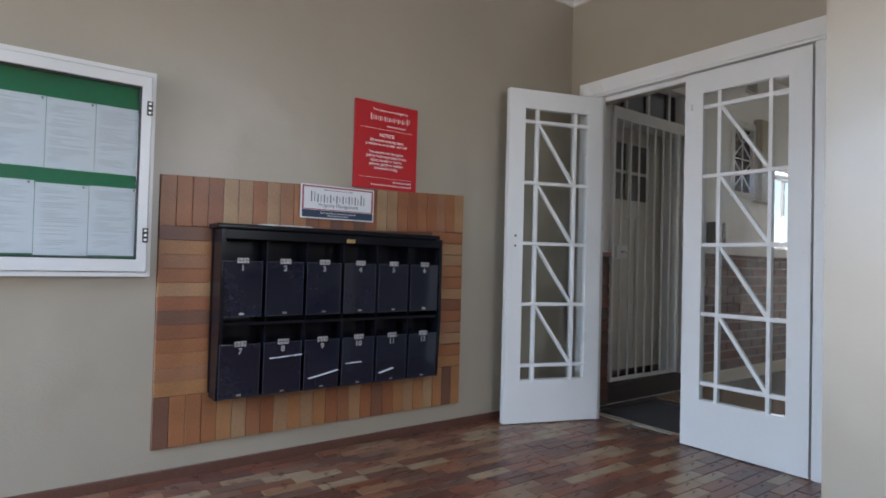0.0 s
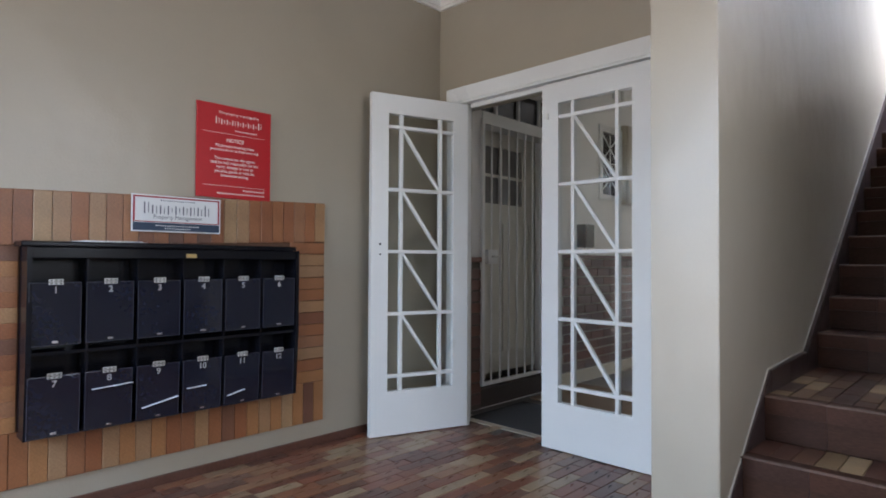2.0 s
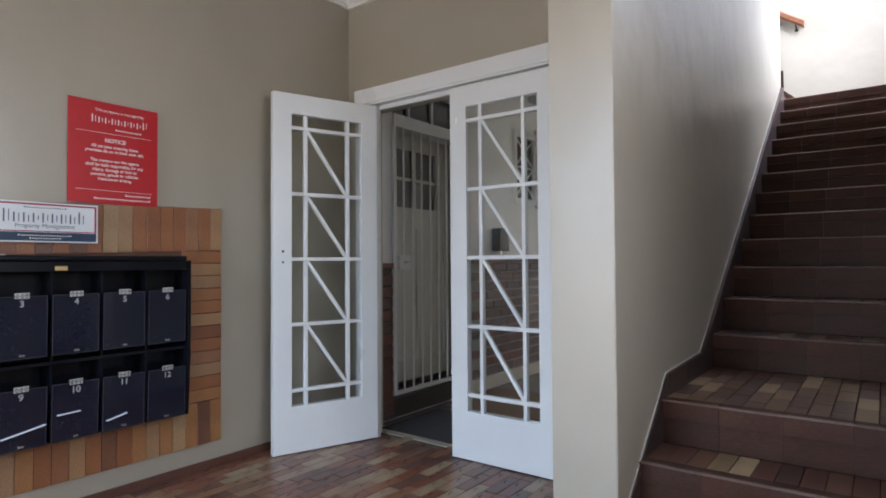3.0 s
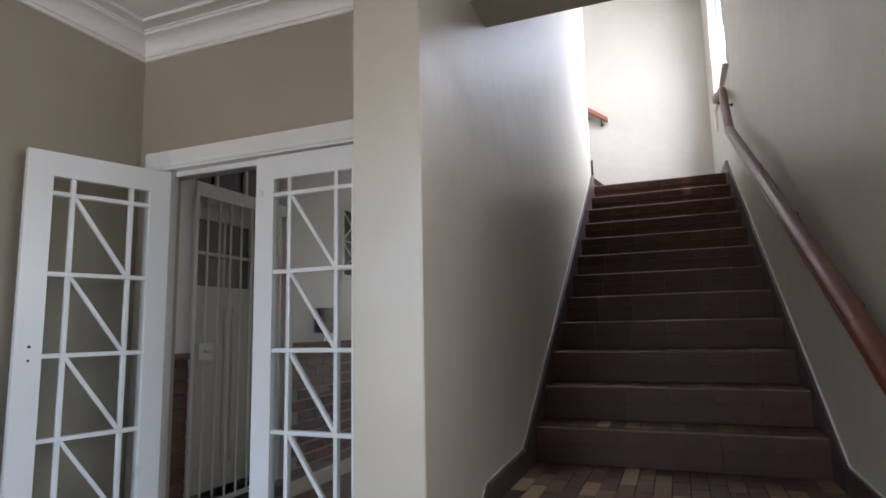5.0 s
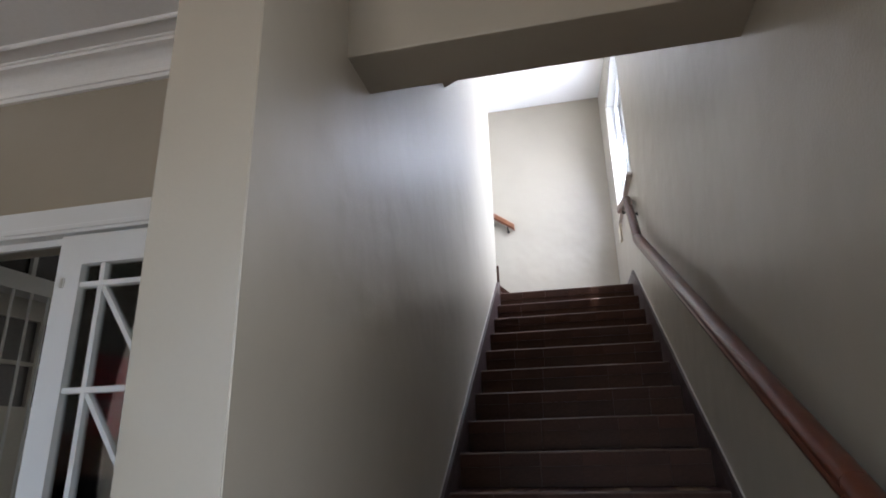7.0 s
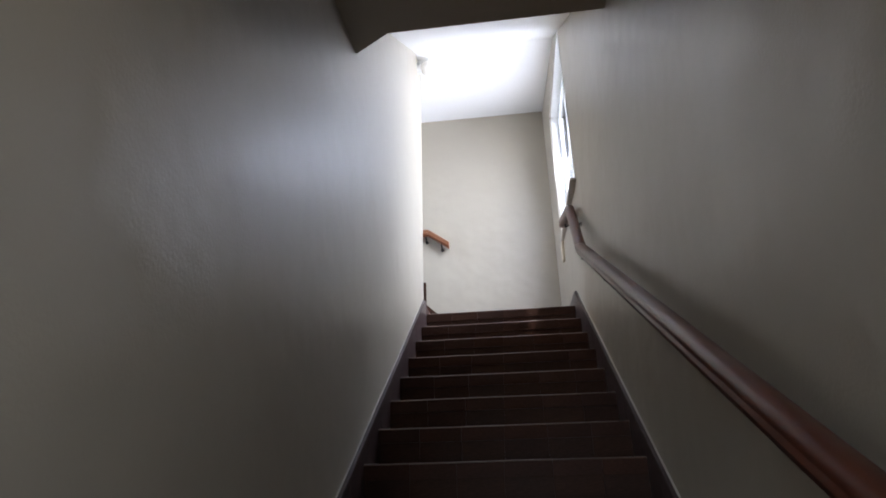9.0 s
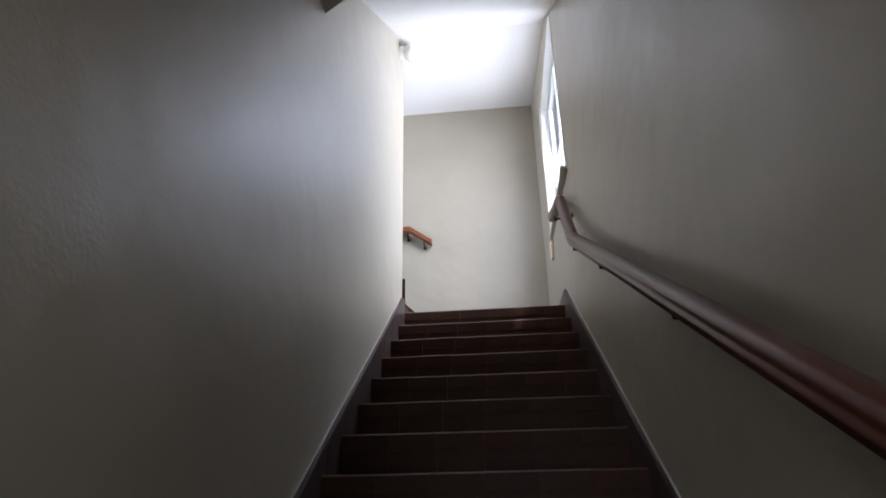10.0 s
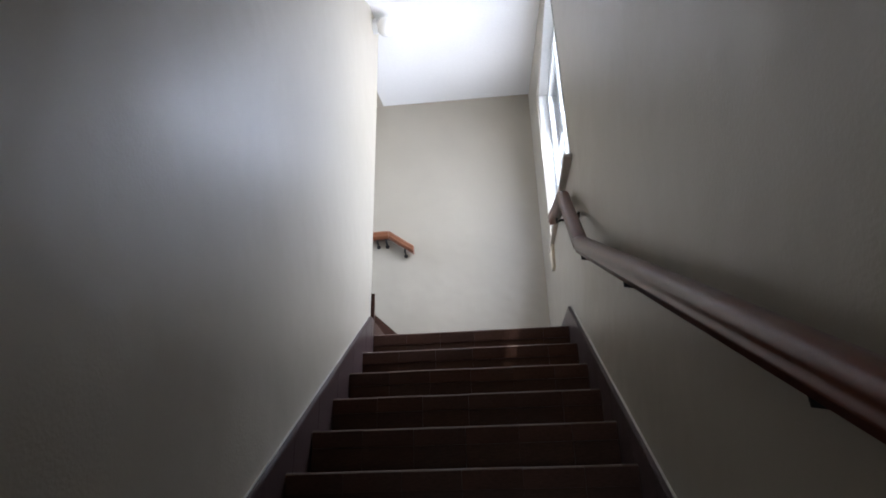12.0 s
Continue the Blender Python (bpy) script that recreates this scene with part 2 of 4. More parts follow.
def slab_bm(axis, lo, hi, us, vs, holes):
    """A wall across an axis, from lo to hi, over a grid of edges us, vs; holes: cells (u0, u1, v0, v1) left open."""
    bm, cache = bmesh.new(), {}
    solid = {(i, j) for i in range(len(us) - 1) for j in range(len(vs) - 1)
             if not any(h[0] <= (us[i] + us[i + 1]) / 2 <= h[1] and h[2] <= (vs[j] + vs[j + 1]) / 2 <= h[3] for h in holes)}

    def v(i, j, k):
        if (i, j, k) not in cache:
            c = (lo, hi)[k]
            cache[(i, j, k)] = bm.verts.new({"x": (c, us[i], vs[j]), "y": (us[i], c, vs[j]), "z": (us[i], vs[j], c)}[axis])
        return cache[(i, j, k)]
    for i, j in sorted(solid):
        for k in (0, 1):
            bm.faces.new((v(i, j, k), v(i + 1, j, k), v(i + 1, j + 1, k), v(i, j + 1, k)))
        for di, dj, p, q in ((-1, 0, (i, j), (i, j + 1)), (1, 0, (i + 1, j), (i + 1, j + 1)), (0, -1, (i, j), (i + 1, j)), (0, 1, (i, j + 1), (i + 1, j + 1))):
            if (i + di, j + dj) not in solid:
                bm.faces.new((v(*p, 0), v(*q, 0), v(*q, 1), v(*p, 1)))
    bmesh.ops.recalc_face_normals(bm, faces=bm.faces)
    return bm


def tube_bm(points, radius, sides=10, bm=None):
    """A round bar along a line of points, with mitred bends and closed ends."""
    bm = bm or bmesh.new()
    pts = [Vector(p) for p in points]
    rings = []
    up = Vector((0.3, 0.2, 1)).normalized()
    for i, p in enumerate(pts):
        d = ((pts[i] - pts[i - 1]).normalized() if i else Vector()) + ((pts[i + 1] - pts[i]).normalized() if i < len(pts) - 1 else Vector())
        d.normalize()
        ref = up if abs(d.dot(up)) < 0.95 else Vector((1, 0, 0))
        a = d.cross(ref).normalized()
        b = d.cross(a)
        rings.append([bm.verts.new(p + radius * (math.cos(k * math.tau / sides) * a + math.sin(k * math.tau / sides) * b)) for k in range(sides)])
    for r, s in zip(rings, rings[1:]):
        for k in range(sides):
            f = bm.faces.new((r[k], r[(k + 1) % sides], s[(k + 1) % sides], s[k]))
            f.smooth = True
    for end in (bm.faces.new(rings[0][::-1]), bm.faces.new(rings[-1])):
        for e in end.edges:
            e.smooth = False
    bmesh.ops.recalc_face_normals(bm, faces=bm.faces)
    return bm


def profile_bm(path, outline, side):
    """An outline (sideways, up) carried along a path; side: the sideways direction at each point."""
    bm, rings = bmesh.new(), []
    for p, s in zip(path, side):
        rings.append([bm.verts.new(Vector(p) + Vector(s) * u + Vector((0, 0, w))) for u, w in outline])
    n = len(outline)
    for r, s in zip(rings, rings[1:]):
        for k in range(n):
            f = bm.faces.new((r[k], r[(k + 1) % n], s[(k + 1) % n], s[k]))
            f.smooth = True
    for end in (bm.faces.new(rings[0][::-1]), bm.faces.new(rings[-1])):
        for e in end.edges:
            e.smooth = False
    bmesh.ops.recalc_face_normals(bm, faces=bm.faces)
    return bm


def part(name, bm, mat, parent=None, label="", kind="", category=""):
    me = bpy.data.meshes.new(name)
    bm.to_mesh(me)
    bm.free()
    me.materials.append(mat)
    ob = new(name, me)
    ob.parent = parent
    return tagged(ob, label=label, kind=kind, category=category)


def thing(name, m, label, category, group="", kind=""):
    ob = new(name)
    ob.matrix_world = m
    return tagged(ob, label=label, category=category, group=group, kind=kind)


def piece(name, me, parent, m):
    ob = new(name, me)
    ob.parent = parent
    ob.matrix_basis = m
    return ob


def mesh_of(name, bm, mat):
    me = bpy.data.meshes.new(name)
    bm.to_mesh(me)
    bm.free()
    me.materials.append(mat)
    return me


def lettering(name, text, size, m, mat, parent, align="CENTER", stretch=1.0, spacing=1.0, bold=0.0):
    """Raised writing as one mesh."""
    cu = bpy.data.curves.new(name, "FONT")
    cu.body, cu.size, cu.align_x, cu.align_y, cu.extrude, cu.space_line, cu.offset = text, size, align, "CENTER", 0.0004, spacing, bold
    tmp = bpy.data.objects.new(name, cu)
    me = bpy.data.meshes.new_from_object(tmp)
    bpy.data.objects.remove(tmp)
    bpy.data.curves.remove(cu)
    me.transform(Matrix.Diagonal((stretch, 1, 1, 1)))
    me.materials.clear()
    me.materials.append(mat)
    return piece(name, me, parent, m)


FACE_X = pose(0, 0, 0, 90, 0, 90)   # writing that faces +x

# ---- large structure ----
S = "structure"
part("ground", box_bm(-60, 60, -60, 60, -0.36, -0.30), M_GROUND, kind=S, label="grey paved ground outside the building", category="ground")
floor = part("floor", box_bm(X_MAIL - 0.1, X_RIGHT + 0.1, Y_FRONT - 0.2, Y_DOOR + 0.06, -0.20, -0.004), M_GROUT, kind=S,
             label="lobby floor of narrow red-brown quarry tiles laid in staggered rows", category="floor")
passage_floor = part("passage_floor", box_bm(-1.3, 1.5, Y_DOOR + 0.06, 9.6, -0.20, -0.006), M_PASSFLOOR, kind=S, label="dark polished tile floor of the passage behind the double doors", category="floor")
wall_mail = part("wall_mail", box_bm(X_MAIL - 0.2, X_MAIL, Y_FRONT, Y_DOOR, -0.2, 3.0), M_WALL, kind=S, label="taupe painted plaster wall behind the letter boxes", category="wall")
part("wall_door", slab_bm("y", Y_DOOR, Y_DOOR + 0.12, [X_MAIL - 0.2, -0.74, 0.67, X_PIER + 0.1], [-0.2, 0.0, 2.06, 3.5], [(-0.74, 0.67, 0.0, 2.06)]), M_WALL, kind=S,
     label="taupe painted wall round the white double doors", category="wall")
bm = slab_bm("x", X_PIER, X_STAIR, [Y_PIER, 4.95, Y_RETURN], [-0.2, 5.6], [])
for v in bm.verts:
    v.co.x = left_wall_x(v.co.y) if v.co.x > 1.0 else v.co.x
bmesh.ops.bevel(bm, geom=[e for e in bm.edges if abs(e.verts[0].co.z - e.verts[1].co.z) > 1 and e.verts[0].co.y < 4], offset=0.003, segments=3, affect="EDGES")
part("wall_stair", bm, M_WALL, kind=S, label="taupe satin painted wall beside the stairs, scuffed plaster", category="wall")
bm = slab_bm("x", X_RIGHT, X_RIGHT + 0.22, [Y_FRONT, 2.37, 3.47, 5.0, 7.44, 8.74, Y_FAR + 0.2], [-0.2, 1.20, 2.25, 3.35, 4.76, 5.7], [(7.44, 8.74, 3.35, 4.76), (2.37, 3.47, 1.20, 2.25)])
for v in bm.verts:
    v.co.x += right_wall_x(v.co.y) - X_RIGHT
part("wall_right", bm, M_WALL, kind=S, label="taupe painted wall that carries the long handrail", category="wall")
part("wall_far", box_bm(-0.6, 2.75, Y_FAR, Y_FAR + 0.2, 2.2, 5.7), M_WALL, kind=S, label="pale taupe wall above the stair landing", category="wall")
part("wall_return", box_bm(-0.6, X_PIER, Y_RETURN - 0.2, Y_RETURN, 2.2, 5.7), M_WALL, kind=S, label="taupe wall beside the upper flight", category="wall")
# unseen end wall; its opening is assumed, to go with the fill lamp
part("wall_upper_end", slab_bm("x", -0.8, -0.6, [Y_RETURN - 0.2, 8.25, 9.25, Y_FAR + 0.2], [2.2, 3.45, 4.75, 5.7], [(8.25, 9.25, 3.45, 4.75)]), M_WALL, kind=S, label="taupe wall that closes the upper flight", category="wall")
part("wall_front", slab_bm("y", Y_FRONT - 0.2, Y_FRONT, [X_MAIL - 0.2, -0.65, 2.35, X_RIGHT + 0.3], [-0.2, 0.0, 2.30, 3.0], [(-0.65, 2.35, 0.0, 2.30)]), M_WALL, kind=S,
     label="taupe wall round the open entrance", category="wall")
part("wall_passage_mail", slab_bm("x", -1.0, -0.80, [Y_DOOR + 0.12, 4.86, 5.80, 6.56, 6.90, 7.36, 8.35, 9.4], [-0.2, 0.0, 1.18, 1.66, 1.93, 2.24, 2.36, 3.1],
     [(4.86, 5.80, 0.0, 2.36), (6.56, 6.90, 1.66, 2.24), (7.36, 8.35, 1.18, 1.93)]), M_CEIL, kind=S, label="white upper wall of the passage with dado below", category="wall")
part("wall_passage_end", box_bm(-1.0, 1.2, 9.4, 9.6, -0.2, 2.2), M_CEIL, kind=S, label="white end wall of the passage", category="wall")
part("wall_passage_end_upper", box_bm(-1.0, -0.8, 9.4, 9.6, 2.2, 3.1), M_CEIL, kind=S, label="white end wall of the passage", category="wall")
part("wall_entry_recess", slab_bm("x", -1.6, -1.45, [4.6, 6.0], [-0.2, 3.1], []), M_WALL, kind=S, label="wall behind the recessed flat door", category="wall")
part("wall_recess_side", box_bm(-1.45, -1.0, 4.69, 4.86, -0.2, 3.1), M_WALL, kind=S, label="side wall of the door recess", category="wall")
part("wall_recess_end", box_bm(-1.45, -1.0, 5.92, 6.02, -0.2, 3.1), M_WALL, kind=S, label="side wall of the door recess", category="wall")
part("ceiling_passage", box_bm(-1.6, X_PIER, Y_DOOR + 0.12, 7.9, 2.80, 2.92), M_CEIL, kind=S, label="white passage ceiling", category="ceiling")
part("ceiling_passage_end", box_bm(-1.0, X_PIER, 7.9, 9.4, 2.10, 2.2), M_CEIL, kind=S, label="white passage ceiling", category="ceiling")
part("ceiling_lobby", box_bm(X_MAIL - 0.2, X_RIGHT + 0.2, Y_FRONT - 0.2, 4.50, Z_CEIL, 3.05), M_CEIL, kind=S, label="white plaster lobby ceiling", category="ceiling")
part("beam", box_bm(X_STAIR, X_RIGHT, 4.31, 4.545, 2.513, 3.43, bevel=0.006), M_WALL, kind=S, label="taupe painted beam across the foot of the stairs", category="beam")
part("ceiling_stair_low", prism_bm([(X_STAIR, 4.5), (X_RIGHT, 4.5), (X_RIGHT, 5.81), (1.37, 5.81), (X_STAIR, 5.935)], 3.43, 3.60, "z"), M_WALL, kind=S,
     label="taupe painted soffit over the lower stairs", category="ceiling")
part("ceiling_stair", prism_bm([(5.74, 3.60), (7.78, 4.97), (9.6, 5.33), (9.6, 5.6), (7.7, 5.2), (5.74, 3.80)], X_PIER, X_RIGHT + 0.3, "x"), M_CEIL, kind=S,
     label="white sloping ceiling above the stair landing", category="ceiling")
part("ceiling_upper_flight", prism_bm([(7.9, 4.994), (9.6, 5.33), (9.6, 5.6), (7.9, 5.5)], -0.8, X_PIER, "x"), M_WALL, kind=S, label="taupe ceiling above the upper flight", category="ceiling")
part("wall_stair_back", box_bm(X_STAIR, X_RIGHT, 4.35, 4.50, 3.45, 3.60), M_WALL, kind=S, label="plain wall above the beam", category="wall")

# plaster cornice and ceiling bead round the lobby
OUTLINE = [(X_MAIL, Y_FRONT), (X_RIGHT, Y_FRONT), (X_RIGHT, 4.31), (X_STAIR, 4.31), (X_STAIR, Y_PIER), (X_PIER, Y_PIER), (X_PIER, Y_DOOR), (X_MAIL, Y_DOOR)]


def inset(points, d):
    out, n = [], len(points)
    for i in range(n):
        a, b, c = Vector(points[i - 1]), Vector(points[i]), Vector(points[(i + 1) % n])
        u, w = (b - a).normalized(), (c - b).normalized()
        out.append(b + d * (Vector((-u.y, u.x)) + Vector((-w.y, w.x))))
    return out


def sweep_room(name, profile, mat, label):
    bm = bmesh.new()
    rings = [[bm.verts.new((*p, z)) for p in inset(OUTLINE, d)] for d, z in profile]
    n = len(OUTLINE)
    for r, s in zip(rings, rings[1:]):
        for i in range(n):
            f = bm.faces.new((r[i], r[(i + 1) % n], s[(i + 1) % n], s[i]))
    bmesh.ops.recalc_face_normals(bm, faces=bm.faces)
    return part(name, bm, mat, kind=S, label=label, category="cornice")


curve = [(0.030 + 0.070 * (1 - math.cos(a)), 2.790 + 0.070 * math.sin(a)) for a in [radians(10 * k) for k in range(10)]]
sweep_room("cornice", [(0.0, 2.765), (0.018, 2.765), (0.022, 2.782), (0.030, 2.784)] + curve + [(0.118, 2.862), (0.122, Z_CEIL - 0.006), (0.132, Z_CEIL - 0.006), (0.136, Z_CEIL)], M_CEIL,
           "white moulded plaster cornice round the lobby ceiling")
sweep_room("ceiling_bead", [(0.206, Z_CEIL), (0.210, Z_CEIL - 0.010), (0.218, Z_CEIL - 0.014), (0.226, Z_CEIL - 0.010), (0.230, Z_CEIL)], M_CEIL, "white raised plaster bead on the lobby ceiling")

# ---- stairs: solid body, then tiles ----
steps = [(Y_PLAT - 2 * RUN, RISE), (Y_PLAT - RUN, 2 * RISE), (Y_PLAT, Z_PLAT)]
steps += [(Y_TOP - (11 - i) * RUN, Z_PLAT + (i + 1) * RISE) for i in range(12)]
poly = []
z = -0.02
for y, h in steps:
    poly += [(y + 0.018, z - 0.012 if z > 0 else z), (y + 0.018, h - 0.012)]
    z = h
poly += [(Y_FAR, Z_TOP - 0.012), (Y_FAR, Z_TOP - 0.3), (8.0, Z_TOP - 0.3), (5.2, -0.02)]
stairs = part("stairs", prism_bm(poly, X_STAIR, X_RIGHT, "x"), M_STEPGROUT, kind=S, label="straight flight of stairs tiled in dark brown quarry tiles", category="stairs")
XL, XR = X_STAIR + 0.022, X_RIGHT - 0.022


def skirting(name, x0, x1, label, wall):
    top = [(Y_PIER + 0.02, 0.165), (4.34, 0.600), (4.93, 0.612)]
    top += [(Y_TOP - 0.06, Z_TOP + 0.100)]
    end = Y_RETURN if wall == "l" else Y_FAR
    ob = thing(name, pose(0, 0, 0), label, "skirting", kind=S)
    k, y0 = 0, Y_PIER + 0.02

    def height(y):
        if y >= top[-1][0]:
            return top[-1][1]
        for (a, za), (b, zb) in zip(top, top[1:]):
            if a <= y <= b:
                return za + (zb - za) * (y - a) / (b - a)
        return top[0][1]
    marks = [Y_PIER + 0.02, 4.07, 4.34, 4.63, 4.93]
    while marks[-1] + RUN < top[-1][0]:
        marks.append(marks[-1] + RUN)
    marks += [top[-1][0], end - 0.001]
    for a, b in zip(marks, marks[1:]):
        if b - a < 0.02:
            continue
        low = max(0.0, min(height(a), height(b)) - 0.40) if b > 4.4 else 0.0
        lowb = max(0.0, height(b) - 0.40) if b > 4.4 else 0.0
        bm = prism_bm([(a + 0.0015, low), (b - 0.0015, lowb), (b - 0.0015, height(b)), (a + 0.0015, height(a))], x0, x1, "x")
        if wall == "r":
            for v in bm.verts:
                v.co.x += right_wall_x(v.co.y) - X_RIGHT
        bmesh.ops.bevel(bm, geom=[e for e in bm.edges if abs(e.verts[0].co.x - e.verts[1].co.x) < 0.01 and all(vv.co.z > height(vv.co.y) - 0.01 for vv in e.verts)], offset=0.004, segments=2, affect="EDGES")
        part("skirting_tile", bm, M_SKIRT, ob)
        # thin pale strip drawn as the highlight along the tile's top
        bm = prism_bm([(a, height(a) + 0.0005), (b, height(b) + 0.0005), (b, height(b) + 0.004), (a, height(a) + 0.004)], x0, x0 + 0.007 if wall == "l" else x1, "x")
        if wall == "r":
            for v in bm.verts:
                v.co.x = right_wall_x(v.co.y) - (0.007 if v.co.x < x1 - 0.01 else 0.0)
        if wall == "l":
            for v in bm.verts:
                v.co.x += left_wall_x(v.co.y) - X_STAIR
        part("bead", bm, M_GLINT, ob, "pale strip painted as the highlight on the skirting's top edge")
    return ob


skirting("skirting_stair_wall", X_STAIR - 0.002, XL, "dark brown glazed tile skirting stepping up beside the stairs", "l")
skirting("skirting_handrail_wall", XR, X_RIGHT + 0.002, "dark brown glazed tile skirting below the handrail", "r")

# upper flight, seen past the landing
up = []
for k in range(4):
    up += [(1.13 - 0.27 * k, Z_TOP + RISE * k - (0.02 if k == 0 else 0)), (1.13 - 0.27 * k, Z_TOP + RISE * (k + 1))]
up += [(-0.6, Z_TOP + 4 * RISE), (-0.6, Z_TOP - 0.2), (1.13, Z_TOP - 0.2)]
part("upper_stairs", prism_bm(up, Y_RETURN, Y_FAR, "y"), M_STEPTILE, kind=S, label="start of the upper flight in dark brown tiles", category="stairs")
part("skirting_upper", prism_bm([(1.16, 2.87), (0.90, 3.105), (0.30, 3.50), (0.30, 3.1), (1.0, 2.60), (1.16, 2.60)], Y_FAR - 0.02, Y_FAR + 0.002, "y"), M_STEPTILE, kind=S,
     label="brown tile skirting climbing the far wall", category="skirting")
part("skirting_corner", box_bm(X_PIER + 0.02, X_STAIR + 0.022, Y_RETURN, Y_RETURN + 0.02, Z_TOP, Z_TOP + 0.27), M_STEPTILE, kind=S, label="brown tile at the wall's end by the landing", category="skirting")
part("skirting_mail_wall", box_bm(X_MAIL - 0.002, X_MAIL + 0.012, Y_FRONT, Y_DOOR, -0.004, 0.045, bevel=0.003), M_BASE, kind=S, label="low red-brown tile skirting", category="skirting")

# ---- double doors ----
doorframe = thing("door_frame", pose(0, 0, 0), "white painted timber frame of the double doors", "door frame", kind=S)
YF = 4.452
part("jamb", box_bm(-0.75, -0.58, YF, YF + 0.045, 0, 2.045, bevel=0.004), M_WHITE, doorframe)
part("jamb_lining", box_bm(-0.75, -0.635, YF + 0.0455, Y_DOOR - 0.003, 0, 2.045, bevel=0.003), M_WHITE, doorframe)
part("jamb", box_bm(0.650, 0.82, YF, Y_DOOR - 0.003, 0, 2.045, bevel=0.004), M_WHITE, doorframe)
part("lintel", box_bm(-0.755, 0.825, YF - 0.004, Y_DOOR - 0.003, 2.047, 2.155, bevel=0.004), M_WHITE, doorframe)
part("moulding", box_bm(-0.752, 0.822, YF - 0.012, YF - 0.003, 2.060, 2.080, bevel=0.003), M_WHITE, doorframe)
part("stop", box_bm(-0.58, 0.65, YF + 0.045, YF + 0.065, 2.02, 2.047), M_WHITE, doorframe)


def door_leaf(m, label):
    """A glazed leaf in its own coordinates: x across, from 0 to W; front face at y = 0; z up."""
    W, H, T = 0.640, 2.030, 0.042
    gx0, gx1, gz0, gz1 = 0.105, 0.538, 0.265, 1.915
    ob = thing("door_leaf", m, label, "door", group="pair of glazed doors")
    part("leaf_frame", slab_bm("y", 0, T, [0, gx0, gx1, W], [0.008, gz0, gz1, H], [(gx0, gx1, gz0, gz1)]), M_WHITE, ob)
    for x in (0.192, 0.452):
        part("glazing_bar", box_bm(x - 0.010, x + 0.010, 0.006, T - 0.006, gz0, gz1, bevel=0.003), M_WHITE, ob)
    rows = [0.352, 0.722, 1.092, 1.462, 1.838]
    for r in rows:
        part("glazing_bar", box_bm(gx0, gx1, 0.005, T - 0.005, r - 0.010, r + 0.010, bevel=0.003), M_WHITE, ob)
    for lo, hi in zip(rows, rows[1:]):
        a, b = Vector((0.202, 0, hi - 0.012)), Vector((0.442, 0, lo + 0.012))
        d = b - a
        ang = math.degrees(math.atan2(-d.z, d.x))
        part("diagonal_bar", box_bm(-d.length / 2, d.length / 2, -0.012, 0.012, -0.009, 0.009, bevel=0.003,
             m=pose(*((a + b) / 2 + Vector((0, T / 2, 0))), 0, ang, 0)), M_WHITE, ob)
    pane = part("glass_pane", box_bm(gx0 - 0.004, gx1 + 0.004, T / 2 - 0.002, T / 2 + 0.002, gz0 - 0.004, gz1 + 0.004), M_PANE, ob, label="clear glass")
    pane.visible_shadow = False
    return ob


leaf = door_leaf(pose(0.004, 4.440, 0), "white painted glazed door leaf, closed in its frame")
part("bolt", box_bm(0.028, 0.044, -0.008, 0.0, 1.83, 1.865, bevel=0.002), M_CHROME, leaf, label="small metal bolt")
ang = math.degrees(math.atan2(4.445 - 3.852, -0.572 + 0.783))
leaf = door_leaf(pose(-0.783, 3.852, 0, 0, 0, ang), "white painted glazed door leaf, standing open against the letter box wall")
part("keyhole", tube_bm([(0.055, -0.002, 1.135), (0.055, 0.001, 1.135)], 0.007), M_IRON, leaf, label="black keyhole")
part("spindle_hole", tube_bm([(0.055, -0.002, 1.075), (0.055, 0.001, 1.075)], 0.006), M_IRON, leaf, label="black hole")
for z in (0.25, 1.05, 1.80):
    part("hinge", tube_bm([(0.640, 0.046, z), (0.640, 0.046, z + 0.09)], 0.006), M_CHROME, leaf, label="steel hinge")

# ---- notice board ----
XW = X_MAIL
YB = 1.275
board = thing("notice_board", pose(XW, YB, 0.870), "white framed glazed notice board with papers pinned on green baize", "notice board")
BW, BH = 0.655, 0.85     # half width, height
part("case", slab_bm("x", 0.0, 0.044, [-BW, -BW + 0.014, BW - 0.014, BW], [0, 0.018, BH - 0.018, BH], [(-BW + 0.014, BW - 0.014, 0.018, BH - 0.018)]), M_WHITE, board)
part("backing", box_bm(0.001, 0.010, -BW + 0.015, BW - 0.015, 0.02, BH - 0.02), M_BAIZE, board, "green baize backing")
sash = part("door", slab_bm("x", 0.018, 0.050, [-BW + 0.0165, -BW + 0.052, BW - 0.052, BW - 0.0165], [0.021, 0.070, BH - 0.064, BH - 0.021], [(-BW + 0.052, BW - 0.052, 0.070, BH - 0.064)]), M_WHITE, board)
part("bead", slab_bm("x", 0.022, 0.040, [-BW + 0.052, -BW + 0.059, BW - 0.059, BW - 0.052], [0.070, 0.077, BH - 0.071, BH - 0.064], [(-BW + 0.059, BW - 0.059, 0.077, BH - 0.071)]), M_IRON, sash, "dark glazing bead")
pane = part("pane", box_bm(0.030, 0.034, -BW + 0.058, BW - 0.058, 0.076, BH - 0.070), M_PANE, sash, "clear glass")
pane.visible_shadow = False
for z in (0.141, 0.668):
    h = part("hinge", box_bm(0.050, 0.053, BW - 0.034, BW - 0.012, z, z + 0.060, bevel=0.001), M_IRON, sash, "small dark hinge")
    for dz in (0.007, 0.026, 0.045):
        part("screw", box_bm(0.053, 0.0542, BW - 0.028, BW - 0.018, z + dz, z + dz + 0.009, bevel=0.0003), M_CHROME, h, "bright screw head")
